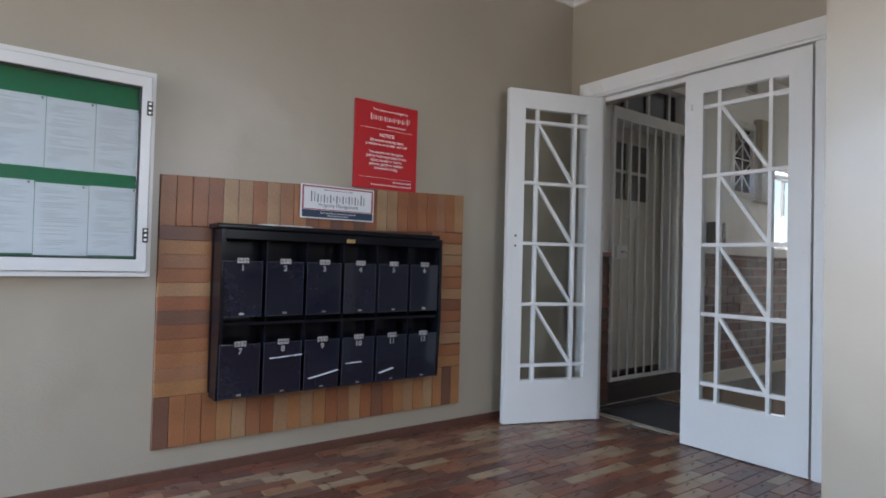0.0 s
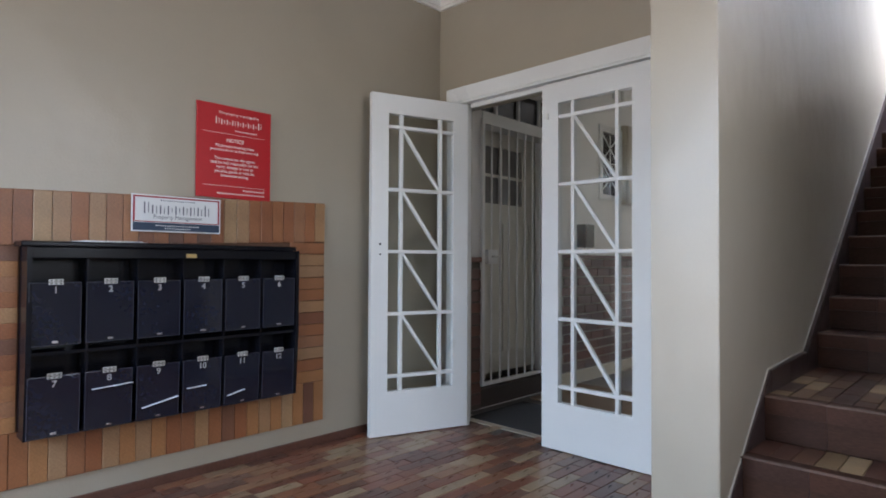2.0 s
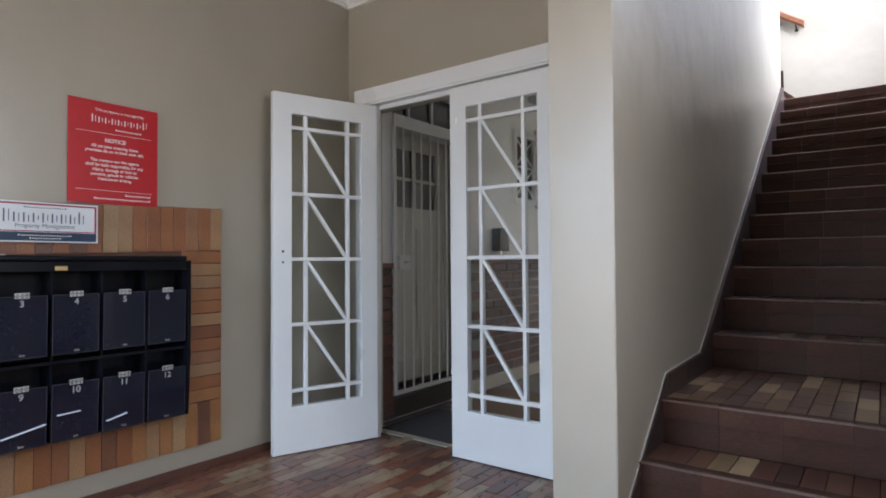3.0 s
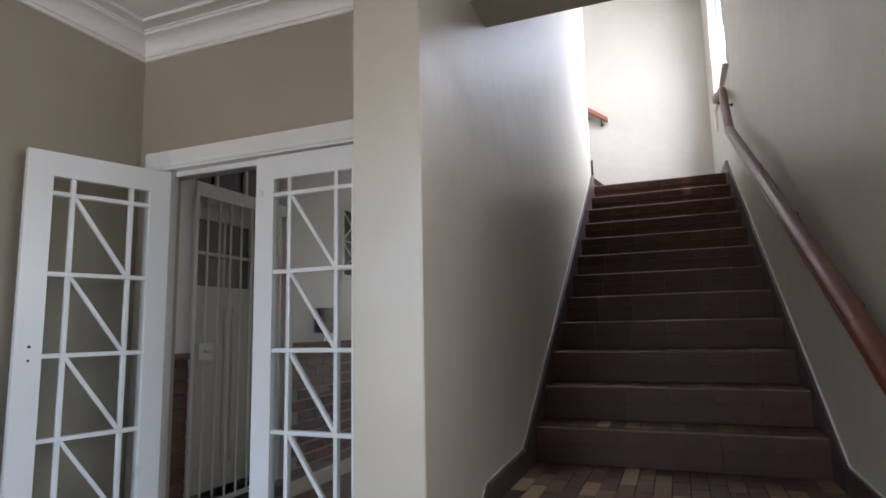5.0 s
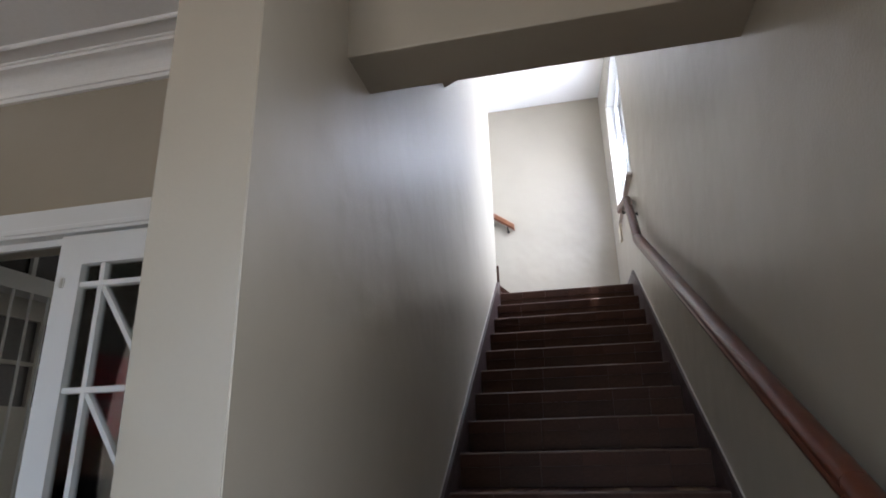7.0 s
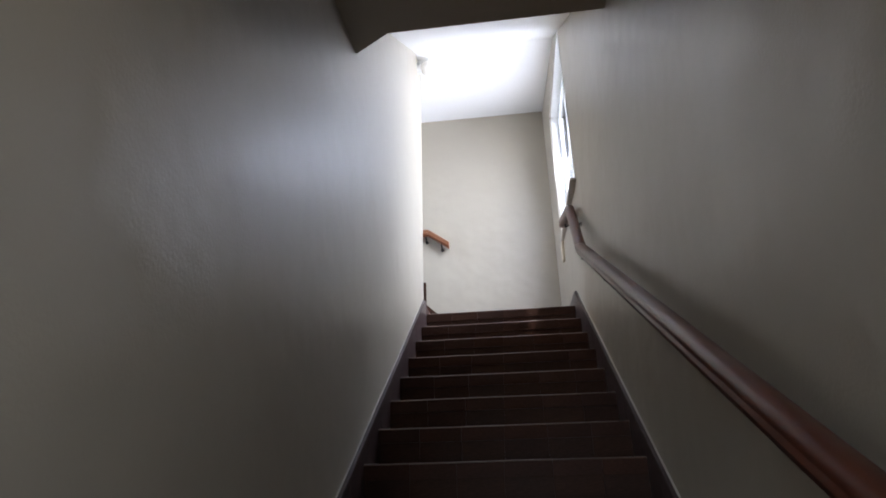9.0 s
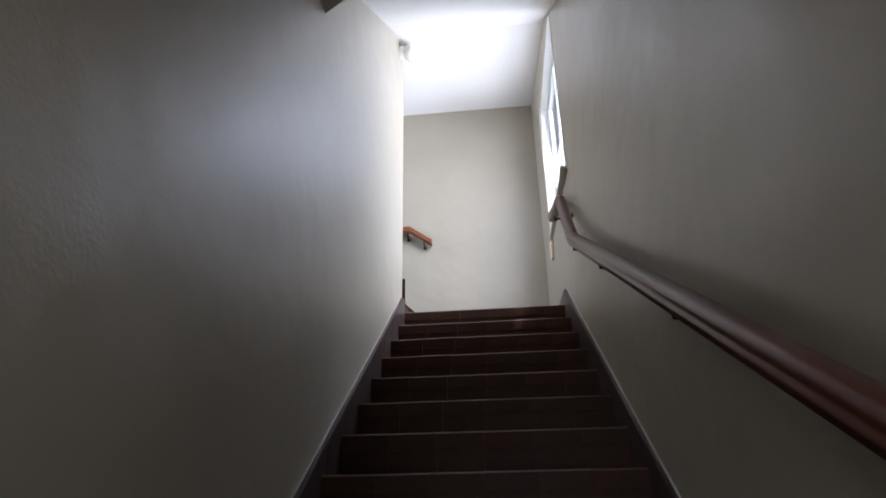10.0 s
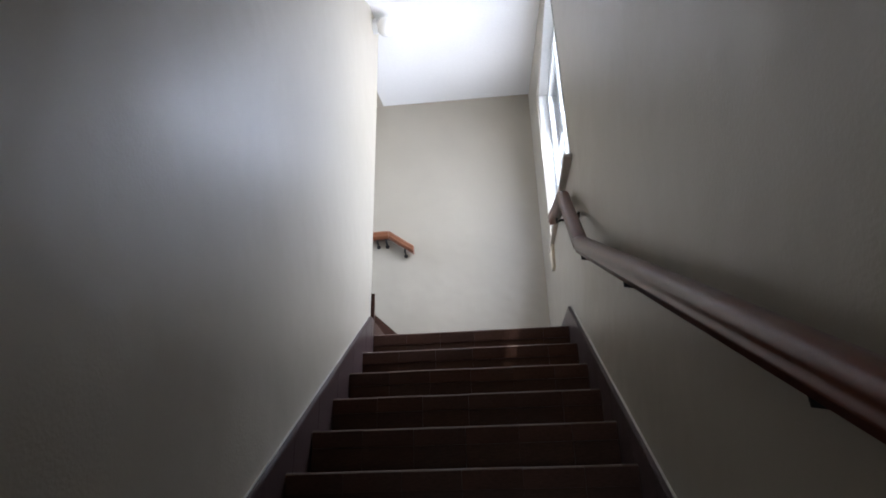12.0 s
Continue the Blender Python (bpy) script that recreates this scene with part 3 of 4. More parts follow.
for row, (za, zb) in enumerate(((0.082, 0.360), (0.416, 0.690))):
    pitch = (0.178, 0.1655)[row]
    for k in range(6 + row):
        rnd = random.Random(row * 10 + k)
        y1 = BW - 0.046 - pitch * k
        y0 = y1 - pitch + 0.0015
        dz = rnd.uniform(-0.003, 0.003)
        sheet = thing("notice", pose(XW + 0.0105, (y0 + y1) / 2 + YB, 0.870 + za + dz, rnd.uniform(-0.5, 0.5)), "white printed notice pinned to green baize", "paper", group="notices on the board")
        part("sheet", box_bm(0, 0.0008, (y0 - y1) / 2, (y1 - y0) / 2, 0, zb - za), M_PAPER, sheet)
        bm = bmesh.new()
        z = zb - za - 0.022
        while z > 0.022:
            if rnd.random() < 0.80:
                add_box(bm, 0.0008, 0.0011, -0.070 + rnd.choice((0, 0, 0.010)), -0.068 + rnd.uniform(0.03, 0.135), z, z + 0.0028)
            z -= 0.0080
        part("print", bm, M_PRINT, sheet, "grey lines of print too small to read")
        part("pin", tube_bm([(0.0, 0.070, zb - za - 0.008), (0.006, 0.070, zb - za - 0.008)], 0.004, 8), M_IRON, sheet, "black pin")

# ---- tiled panel behind the letter boxes ----
TY0, TY1, TZ0, TZ1 = 1.965, 3.622, 0.135, 1.352
XP = XW + 0.006


def top_of(y):
    """The panel's top edge, which falls a little towards the notice board."""
    return TZ1 + 0.010 - 0.055 * (TY1 - y) / (TY1 - TY0)


panel = part("tile_panel", prism_bm([(TY0, TZ0), (TY1, TZ0), (TY1, top_of(TY1)), (TY0, top_of(TY0))], XW - 0.002, XP, "x"), M_WALLGROUT, kind=S, label="panel of orange-brown klinker splits on the wall", category="tile panel")

# ---- two signs ----
sign = thing("notice_sign", pose(XW + 0.010, 3.077, 1.345), "red notice board sign with white lettering standing on the tile panel", "sign")
part("board", box_bm(-0.003, 0.003, -0.197, 0.197, 0, 0.465, bevel=0.001), M_RED, sign)
SX = 0.0034


def sign_text(text, z, size, mat, parent, y=0.0, stretch=1.0, x=SX, bold=0.0, align="CENTER", spacing=1.0):
    return lettering("lettering", text, size, pose(x, y, z) @ FACE_X, mat, parent, stretch=stretch, bold=bold, align=align, spacing=spacing)


def marks(parent, z, h, y0, y1, mat, n, seed=1):
    """Plain upright strokes in pairs, the outer ones taller, where a logo stands."""
    bm, rnd = bmesh.new(), random.Random(seed)
    w = (y1 - y0) / n
    for k in range(n):
        y, tall = y0 + k * w, h * (1.0 if k in (0, n - 1) else 0.76)
        t = w * 0.17
        add_box(bm, SX - 0.0002, SX + 0.0006, y + w * 0.10, y + w * 0.10 + t, z, z + tall)
        add_box(bm, SX - 0.0002, SX + 0.0006, y + w * 0.62, y + w * 0.62 + t * 0.6, z + tall * rnd.uniform(0.0, 0.3), z + tall * rnd.uniform(0.7, 1.0))
    part("logo_strokes", bm, mat, parent, "plain strokes in place of a logo")


def bars(parent, z, h, y0, y1, mat, name="printed_bar", n=1, x=SX, seed=1):
    bm, rnd, y = bmesh.new(), random.Random(seed), y0
    w = (y1 - y0) / n
    for k in range(n):
        add_box(bm, x - 0.0002, x + 0.0006, y, y + w * (0.62 if n > 1 else 1), z, z + h * (0.72 if n > 1 and 0 < k < n - 1 else 1))
        y += w
    part(name, bm, mat, parent, "plain bars in place of unreadable or brand lettering" if n > 1 else "printed line")


marks(sign, 0.368, 0.034, -0.105, 0.150, M_LETTER, 9, seed=3)
bars(sign, 0.340, 0.008, 0.0, 0.12, M_LETTER, "logo_bars", 14, seed=4)
sign_text("This property is managed by", 0.425, 0.019, M_LETTER, sign, y=0.02)
bars(sign, 0.322, 0.0015, -0.165, 0.165, M_LETTER)
sign_text("NOTICE", 0.290, 0.025, M_LETTER, sign, bold=0.0006)
sign_text("All persons entering these\npremises do so at their own risk", 0.251, 0.0195, M_LETTER, sign, spacing=1.05, bold=0.0003)
sign_text("The owners nor the agents\nshall be held responsible for any\ninjury, damage or loss to\npersons, goods or vehicles\nhowsoever arising.", 0.155, 0.0195, M_LETTER, sign, spacing=1.08, bold=0.0003)
bars(sign, 0.060, 0.0015, -0.165, 0.165, M_LETTER)
bars(sign, 0.040, 0.009, 0.045, 0.165, M_LETTER, "print_bars", 12, seed=5)
bars(sign, 0.020, 0.009, -0.09, 0.165, M_LETTER, "print_bars", 26, seed=6)

plate = thing("name_sign", pose(XW + 0.030, 2.792, 1.163), "white name sign with dark red border above the letter boxes", "sign")
part("board", box_bm(-0.004, 0.003, -0.203, 0.203, 0, 0.168, bevel=0.001), M_PAPER, plate)
part("border", slab_bm("x", 0.0031, 0.0036, [-0.197, -0.189, 0.189, 0.197], [0.044, 0.048, 0.155, 0.162], [(-0.189, 0.189, 0.048, 0.155)]), M_REDLINE, plate, "dark red printed border")
part("foot", box_bm(0.0031, 0.0036, -0.197, 0.197, 0.006, 0.042), M_NAVY, plate, "navy printed band")
marks(plate, 0.082, 0.052, -0.155, 0.155, M_GREY, 9, seed=8)
bars(plate, 0.142, 0.006, -0.08, 0.08, M_GREY, "logo_bars", 16, seed=9)
sign_text("Property Management", 0.068, 0.026, M_GREY, plate, stretch=0.95)
bars(plate, 0.026, 0.006, -0.10, 0.10, M_PAPER, "print_bars", 20, x=0.0037, seed=10)
bars(plate, 0.014, 0.006, -0.06, 0.06, M_PAPER, "print_bars", 12, x=0.0037, seed=11)

# ---- letter boxes ----
MY0, MY1, MZ0, MZ1, MD = 2.190, 3.378, 0.338, 1.085, 0.125
rack = thing("letter_box_unit", pose(XW + 0.012, MY0, MZ0), "black letter box unit with twelve smoked numbered flaps on tiles", "letter boxes")
W, H = MY1 - MY0, MZ1 - MZ0
part("side_panel", prism_bm([(0, 0), (MD - 0.02, 0.0), (MD, 0.30), (MD, H), (0, H)], 0, 0.018, "y"), M_BLACK, rack)
part("side_panel", prism_bm([(0, 0), (MD - 0.02, 0.0), (MD, 0.30), (MD, H), (0, H)], W - 0.018, W, "y"), M_BLACK, rack)
part("back_panel", box_bm(0, 0.008, 0.019, W - 0.019, 0, H), M_BLACK, rack)
part("bottom_panel", box_bm(0.009, MD - 0.03, 0.019, W - 0.019, 0.0, 0.012), M_BLACK, rack)
part("middle_shelf", box_bm(0.009, MD - 0.012, 0.019, W - 0.019, 0.322, 0.336), M_BLACK, rack)
part("top_panel", box_bm(-0.002, MD + 0.018, -0.022, W - 0.03, H, H + 0.022, bevel=0.006), M_BLACK, rack)
part("top_rail", box_bm(MD - 0.02, MD - 0.002, 0.019, W - 0.019, H - 0.045, H - 0.001, bevel=0.003), M_BLACK, rack)
part("name_plate", box_bm(MD - 0.002, MD + 0.002, 0.600, 0.646, H - 0.040, H - 0.022, bevel=0.001), M_BRASS, rack, "small brass plate")
CW = (W - 0.036) / 6
for k in range(1, 6):
    part("divider", box_bm(0.009, MD - 0.012, 0.018 + CW * k - 0.004, 0.018 + CW * k + 0.004, 0.013, 0.321), M_BLACK, rack)
    part("divider", box_bm(0.009, MD - 0.012, 0.018 + CW * k - 0.004, 0.018 + CW * k + 0.004, 0.337, H - 0.046), M_BLACK, rack)
FW = (W - 0.016) / 6
for i in range(12):
    col, low = i % 6, i >= 6
    y0 = -0.002 + FW * col + 0.008
    y1 = y0 + FW - 0.016
    z0, z1 = (0.004, 0.242) if low else (0.360, 0.608)
    tilt = 1.6 if low else 0.6
    hinge_m = pose(MD - 0.006, 0, z1, 0, tilt, 0)
    bm = box_bm(0, 0.006, y0, y1, z0 - z1, 0, bevel=0.0015)
    flap = part("flap", bm, M_SMOKE, rack, "smoked acrylic flap")
    flap.matrix_basis = hinge_m
    mid = (y0 + y1) / 2
    hinge = part("hinge", box_bm(0.0062, 0.009, mid - 0.025, mid + 0.025, -0.010, 0.012, bevel=0.001), M_HINGE, flap, "steel hinge")
    bm = bmesh.new()
    for dy in (-0.016, 0.0, 0.016):
        add_box(bm, 0.009, 0.0094, mid + dy - 0.0042, mid + dy + 0.0042, 0.0045, 0.0085)
        add_box(bm, 0.009, 0.0094, mid + dy - 0.0042, mid + dy + 0.0042, -0.0075, -0.0035)
    add_box(bm, 0.009, 0.0096, mid - 0.025, mid + 0.025, -0.0005, 0.0025)
    part("hinge_slot", bm, M_IRON, flap, "dark screws and slot of the hinge")
    lettering("numeral", str(i + 1), 0.036, pose(0.0064, mid, -0.032) @ FACE_X, M_NUMBER, flap, bold=0.0008)
    part("flap_edge", slab_bm("x", 0.0061, 0.0068, [y0 + 0.001, y0 + 0.0028, y1 - 0.0028, y1 - 0.001], [z0 - z1 + 0.001, z0 - z1 + 0.0028, -0.0028, -0.001], [(y0 + 0.0028, y1 - 0.0028, z0 - z1 + 0.0028, -0.0028)]), M_EDGE, flap, "paler polished edge")
    part("knob", box_bm(0.0062, 0.012, mid - 0.010, mid + 0.010, z0 - z1 + 0.010, z0 - z1 + 0.018, bevel=0.001), M_CHROME, flap, "small steel pull")
for col, z, dz, tip in ((1, 0.17, 0.008, 1), (2, 0.060, 0.030, 0), (3, 0.115, 0.004, 2), (4, 0.052, 0.02, 2)):
    y = MY0 + 0.018 + CW * col + 0.018
    wlen = CW * (0.8 if tip < 2 else 0.45)
    env = thing("letter", pose(XW + 0.012 + MD - 0.004, y, MZ0 + z, math.degrees(math.atan2(dz, wlen))), "white letter lying inside a letter box", "letter", group="letters")
    part("envelope", box_bm(-0.05, 0.012, 0, wlen, -0.0012, 0.0012), M_PAPER, env)
papers = thing("newspaper", pose(XW + 0.10, MY0 + 0.16, MZ1 + 0.0222), "folded white papers lying on top of the letter boxes", "papers")
part("fold", box_bm(-0.06, 0.045, 0.0, 0.27, 0, 0.003, bevel=0.001, m=pose(0, 0, 0, 0, 0, 2)), M_PAPER, papers)
part("fold", box_bm(-0.05, 0.038, 0.03, 0.25, 0.0031, 0.006, bevel=0.001, m=pose(0, 0, 0, 0, 0, -2)), M_PAPER, papers)

# ---- handrails ----
RAIL = [(-0.024, -0.044), (0.024, -0.044), (0.026, -0.030), (0.033, -0.026), (0.034, -0.018), (0.028, -0.010), (0.034, 0.004), (0.031, 0.020), (0.018, 0.031), (0.0, 0.034), (-0.018, 0.031), (-0.031, 0.020), (-0.034, 0.004), (-0.028, -0.010), (-0.034, -0.018), (-0.033, -0.026), (-0.026, -0.030)]
rail = thing("handrail", pose(0, 0, 0), "long varnished mahogany handrail on black iron brackets along the stair wall", "handrail")
OFF = 0.085


slope = 0.533
knee, up_end, flat_end = (6.97, 2.628), (7.52, 3.150), (8.05, 3.270)


def rail_point(y, z):
    return (right_wall_x(y) - OFF + 0.030 * max(0.0, min(1.0, (y - 6.97) / 0.55)), y, z)


low_y = 3.30
path = [rail_point(low_y, knee[1] - (knee[0] - low_y) * slope), rail_point(4.20, knee[1] - (knee[0] - 4.20) * slope)]
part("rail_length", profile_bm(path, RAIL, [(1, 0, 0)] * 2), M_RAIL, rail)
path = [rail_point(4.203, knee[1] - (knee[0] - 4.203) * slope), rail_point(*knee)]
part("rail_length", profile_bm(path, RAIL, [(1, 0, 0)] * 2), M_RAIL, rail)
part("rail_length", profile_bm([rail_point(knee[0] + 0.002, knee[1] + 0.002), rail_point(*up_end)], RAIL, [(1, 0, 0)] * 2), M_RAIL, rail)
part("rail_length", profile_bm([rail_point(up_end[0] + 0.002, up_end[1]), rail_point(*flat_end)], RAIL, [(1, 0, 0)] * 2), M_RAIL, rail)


def bracket(parent, p, wall, axis):
    """An iron rose on the wall with a curved arm up to the rail."""
    p, wall = Vector(p), Vector(wall)
    b = part("bracket", tube_bm([wall, wall + (p - wall) * 0.55 + Vector((0, 0, -0.030)), p + Vector((0, 0, -0.072)), p + Vector((0, 0, -0.046))], 0.0085, 8), M_IRON, parent, "black iron bracket")
    d = (p - wall)
    d.z = 0
    d.normalize()
    part("rose", tube_bm([wall - d * 0.002, wall + d * 0.008], 0.018, 14), M_IRON, b, "round iron wall plate")


for y in (3.65, 4.52, 5.40, 6.285, 6.96):
    z = knee[1] - (knee[0] - y) * slope
    bracket(rail, rail_point(y, z), (right_wall_x(y), y, z - 0.105), "x")
bracket(rail, rail_point(7.40, 3.036), (right_wall_x(7.40), 7.40, 2.97), "x")
bracket(rail, rail_point(7.88, 3.232), (right_wall_x(7.88), 7.88, 3.17), "x")

rail = thing("handrail", pose(0, 0, 0), "short varnished mahogany handrail on iron brackets beside the upper flight", "handrail")
YR = Y_FAR - 0.07
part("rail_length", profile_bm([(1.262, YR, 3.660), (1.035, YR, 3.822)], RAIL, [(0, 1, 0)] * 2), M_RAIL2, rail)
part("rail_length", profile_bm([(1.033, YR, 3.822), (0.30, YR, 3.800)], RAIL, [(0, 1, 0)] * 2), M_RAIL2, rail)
for x, z in ((1.18, 3.718), (1.01, 3.82), (0.93, 3.82)):
    bracket(rail, (x, YR, z), (x, Y_FAR, z - 0.09), "y")

# ---- stair window ----
win = thing("window_1", pose(0, 0, 0), "white timber stair window with clear panes, bright daylight outside", "window", kind=S)
XWN = right_wall_x(8.1)
part("window_frame", slab_bm("x", XWN + 0.08, XWN + 0.13, [7.44, 7.49, 8.05, 8.11, 8.69, 8.74], [3.35, 3.40, 4.71, 4.76], [(7.49, 8.05, 3.40, 4.71), (8.11, 8.69, 3.40, 4.71)]), M_WHITE, win)
for y0, y1 in ((7.49, 8.05), (8.11, 8.69)):
    pane = part("pane", box_bm(XWN + 0.10, XWN + 0.104, y0, y1, 3.40, 4.71), M_PANE, win, "clear glass")
    pane.visible_shadow = False
for nm, b in (("reveal_lining", (7.44, 7.446, 3.35, 4.76)), ("reveal_lining", (8.734, 8.74, 3.35, 4.76)), ("reveal_lining", (7.446, 8.734, 4.754, 4.76))):
    part(nm, box_bm(XWN + 0.006, XWN + 0.2, *b), M_WHITE, win, "white painted reveal")
part("window_sill", box_bm(XWN - 0.035, XWN + 0.10, 7.40, 8.78, 3.322, 3.348, bevel=0.006), M_SILL, win, "brown sill board")
part("sill_bracket", prism_bm([(8.62, 3.15), (8.70, 3.15), (8.78, 3.32), (8.58, 3.32)], XWN - 0.03, XWN + 0.004, "x"), M_CREAMWOOD, win, "cream painted board")

win = thing("window_4", pose(0, 0, 0), "white timber lobby window with clear panes in the outer wall", "window", kind=S)
part("window_frame", slab_bm("x", X_RIGHT + 0.10, X_RIGHT + 0.15, [2.37, 2.42, 2.89, 2.95, 3.42, 3.47], [1.20, 1.25, 2.20, 2.25], [(2.42, 2.89, 1.25, 2.20), (2.95, 3.42, 1.25, 2.20)]), M_WHITE, win)
part("window_sill", box_bm(X_RIGHT - 0.03, X_RIGHT + 0.10, 2.33, 3.51, 1.176, 1.198, bevel=0.005), M_SILL, win, "brown sill board")

# ---- wall lamp on the stair wall ----
lamp = thing("wall_lamp", pose(X_STAIR, 7.92, 4.90), "white round opal glass wall lamp, off, high on the stair wall", "lamp")
part("base", tube_bm([(-0.001, 0, 0), (0.035, 0, 0)], 0.055, 20), M_WHITE, lamp)
bm = bmesh.new()
bmesh.ops.create_uvsphere(bm, u_segments=24, v_segments=14, radius=0.075, matrix=pose(0.10, 0, -0.01))
for f in bm.faces:
    f.smooth = True
part("globe", bm, M_OPAL, lamp, "opal glass globe")

# ---- passage behind the doors ----
gate = thing("security_gate", pose(-0.78, 4.84, 0.160), "white painted steel security gate across the flat's door", "gate")
GW, GH = 0.83, 1.885
part("gate_frame", slab_bm("x", -0.012, 0.012, [0, 0.025, GW - 0.025, GW], [0, 0.025, 0.985, 1.015, GH - 0.03, GH], [(0.025, GW - 0.025, 0.025, GH - 0.03)]), M_WHITE, gate)
for k in range(1, 8):
    y = 0.012 + k * (GW - 0.024) / 8
    part("gate_bar", tube_bm([(0, y, 0.02), (0, y, GH - 0.02)], 0.007, 8), M_WHITE, gate)
lock = part("lock_box", box_bm(-0.016, 0.018, 0.055, 0.165, 0.86, 0.96, bevel=0.003), M_WHITE, gate, "white lock box")
part("handle", tube_bm([(0.018, 0.095, 0.91), (0.045, 0.095, 0.91), (0.045, 0.155, 0.91)], 0.007), M_CHROME, lock, "bright lever handle")
part("transom", box_bm(-0.95, -0.79, 4.862, 5.798, 2.03, 2.11, bevel=0.004), M_WHITE, None, kind=S, label="white transom rail above the gate", category="door frame")
fan = thing("window_2", pose(0, 0, 0), "dark fanlight with white bars above the gate", "window", kind=S)
part("pane", box_bm(-0.90, -0.895, 4.862, 5.798, 2.112, 2.358), M_DARKGLASS, fan)
for y in (4.88, 5.12, 5.40, 5.68):
    part("window_bar", box_bm(-0.893, -0.87, y - 0.012, y + 0.012, 2.111, 2.36), M_WHITE, fan)
flat = thing("door_1", pose(-1.06, 4.98, 0.17), "cream painted flat door with small grey glazed panes, behind the gate", "door", kind=S)
part("leaf", slab_bm("x", 0.0, 0.045, [0, 0.12, 0.37, 0.39, 0.65, 0.88], [0, 1.32, 1.53, 1.55, 1.77, 1.92], [(0.12, 0.37, 1.32, 1.53), (0.39, 0.65, 1.32, 1.53), (0.12, 0.37, 1.55, 1.77), (0.39, 0.65, 1.55, 1.77)]), M_DOOR, flat)
part("pane", box_bm(0.015, 0.020, 0.11, 0.66, 1.31, 1.78), M_GREYGLASS, flat, "grey obscured glass")
for y0, y1 in ((0.13, 0.41), (0.47, 0.75)):
    part("panel_moulding", slab_bm("x", 0.0452, 0.056, [y0, y0 + 0.016, y1 - 0.016, y1], [0.14, 0.156, 1.164, 1.18], [(y0 + 0.016, y1 - 0.016, 0.156, 1.164)]), M_DOOR, flat)
part("threshold", box_bm(-1.02, -0.80, 4.862, 5.798, -0.006, 0.13, bevel=0.006), M_THRESH, None, kind=S, label="dark tiled threshold under the gate", category="step")
part("dado_cap", box_bm(-0.802, -0.775, 4.695, 4.855, 1.03, 1.065, bevel=0.006), M_BRICK, None, kind=S, label="dark brown glazed capping brick", category="dado")
part("dado_cap", box_bm(-0.802, -0.775, 5.805, 9.38, 1.065, 1.095, bevel=0.006), M_BRICK, None, kind=S, label="glazed capping course of the brick dado", category="dado")
part("dado_skirting", box_bm(-0.802, -0.778, 5.805, 9.38, -0.006, 0.10, bevel=0.004), M_CREAMWOOD, None, kind=S, label="pale skirting under the brick dado", category="skirting")
vent = thing("wall_vent", pose(-0.80, 6.88, 2.58), "white louvred wall vent high on the passage wall", "vent")
part("frame", slab_bm("x", -0.002, 0.014, [-0.11, -0.095, 0.095, 0.11], [0, 0.015, 0.135, 0.15], [(-0.095, 0.095, 0.015, 0.135)]), M_WHITE, vent)
part("backing", box_bm(-0.001, 0.002, -0.095, 0.095, 0.015, 0.135), M_IRON, vent, "dark opening")
for k in range(5):
    part("slat", box_bm(0.002, 0.010, -0.094, 0.094, 0.024 + 0.023 * k, 0.031 + 0.023 * k), M_WHITE, vent)
lat = thing("window_3", pose(-0.80, 6.56, 1.66), "small dark window with white lattice guard in the passage", "window", kind=S)
part("window_frame", slab_bm("x", -0.03, 0.02, [-0.05, 0.0, 0.34, 0.39], [-0.05, 0.0, 0.58, 0.64], [(0.0, 0.34, 0.0, 0.58)]), M_WHITE, lat)
part("pane", box_bm(-0.02, -0.015, 0.0, 0.34, 0.0, 0.58), M_DARKGLASS, lat, "dark glass")
for a, b in (((0, 0.02), (0.34, 0.30)), ((0, 0.30), (0.34, 0.58)), ((0.34, 0.02), (0, 0.30)), ((0.34, 0.30), (0, 0.58)), ((0, 0.30), (0.34, 0.30)), ((0.17, 0.0), (0.17, 0.58))):
    part("lattice_bar", tube_bm([(0.0, *a), (0.0, *b)], 0.006, 6), M_WHITE, lat)
# plain box for the dark panel that projects beside the lattice window
pass_panel = thing("passage_panel", pose(-0.80, 6.93, 1.59), "shallow taupe panel projecting beside the lattice window in the passage", "cupboard")
part("body", box_bm(0.0, 0.060, 0.0, 0.27, 0.0, 0.76, bevel=0.003), M_WALL, pass_panel)
part("door", box_bm(0.0602, 0.078, 0.008, 0.262, 0.008, 0.752, bevel=0.003), M_WALL, pass_panel, "taupe painted front of the panel")
disp = thing("dispenser", pose(-0.80, 6.13, 1.10), "black plastic wall dispenser in the passage", "dispenser")
part("body", box_bm(0.0, 0.10, 0.0, 0.14, 0.06, 0.26, bevel=0.012), M_BLACK, disp)
part("nozzle", tube_bm([(0.06, 0.07, 0.07), (0.06, 0.07, 0.0)], 0.018), M_CHROME, disp, "bright metal nozzle")
part("window_opening_frame", slab_bm("x", -0.95, -0.92, [7.36, 7.40, 7.84, 7.87, 8.31, 8.35], [1.18, 1.22, 1.89, 1.93], [(7.40, 7.84, 1.22, 1.89), (7.87, 8.31, 1.22, 1.89)]), M_WHITE, None, kind=S, label="white window frame in the passage, daylight outside", category="window")
rug = thing("door_mat", pose(-0.15, 4.95, -0.006), "dark rubber door mat on the passage floor", "mat")
part("mat_body", box_bm(-0.55, 0.62, -0.322, 0.28, 0, 0.012, bevel=0.004), M_MAT, rug)
rug = thing("coir_mat", pose(-0.25, 5.72, -0.006), "brown coir door mat with a worn edge", "mat")
part("mat_body", box_bm(-0.48, 0.35, -0.36, 0.36, 0, 0.016, bevel=0.005), M_JUTE, rug)

# ---- pieces: tiles and bricks ----
rnd = random.Random(7)


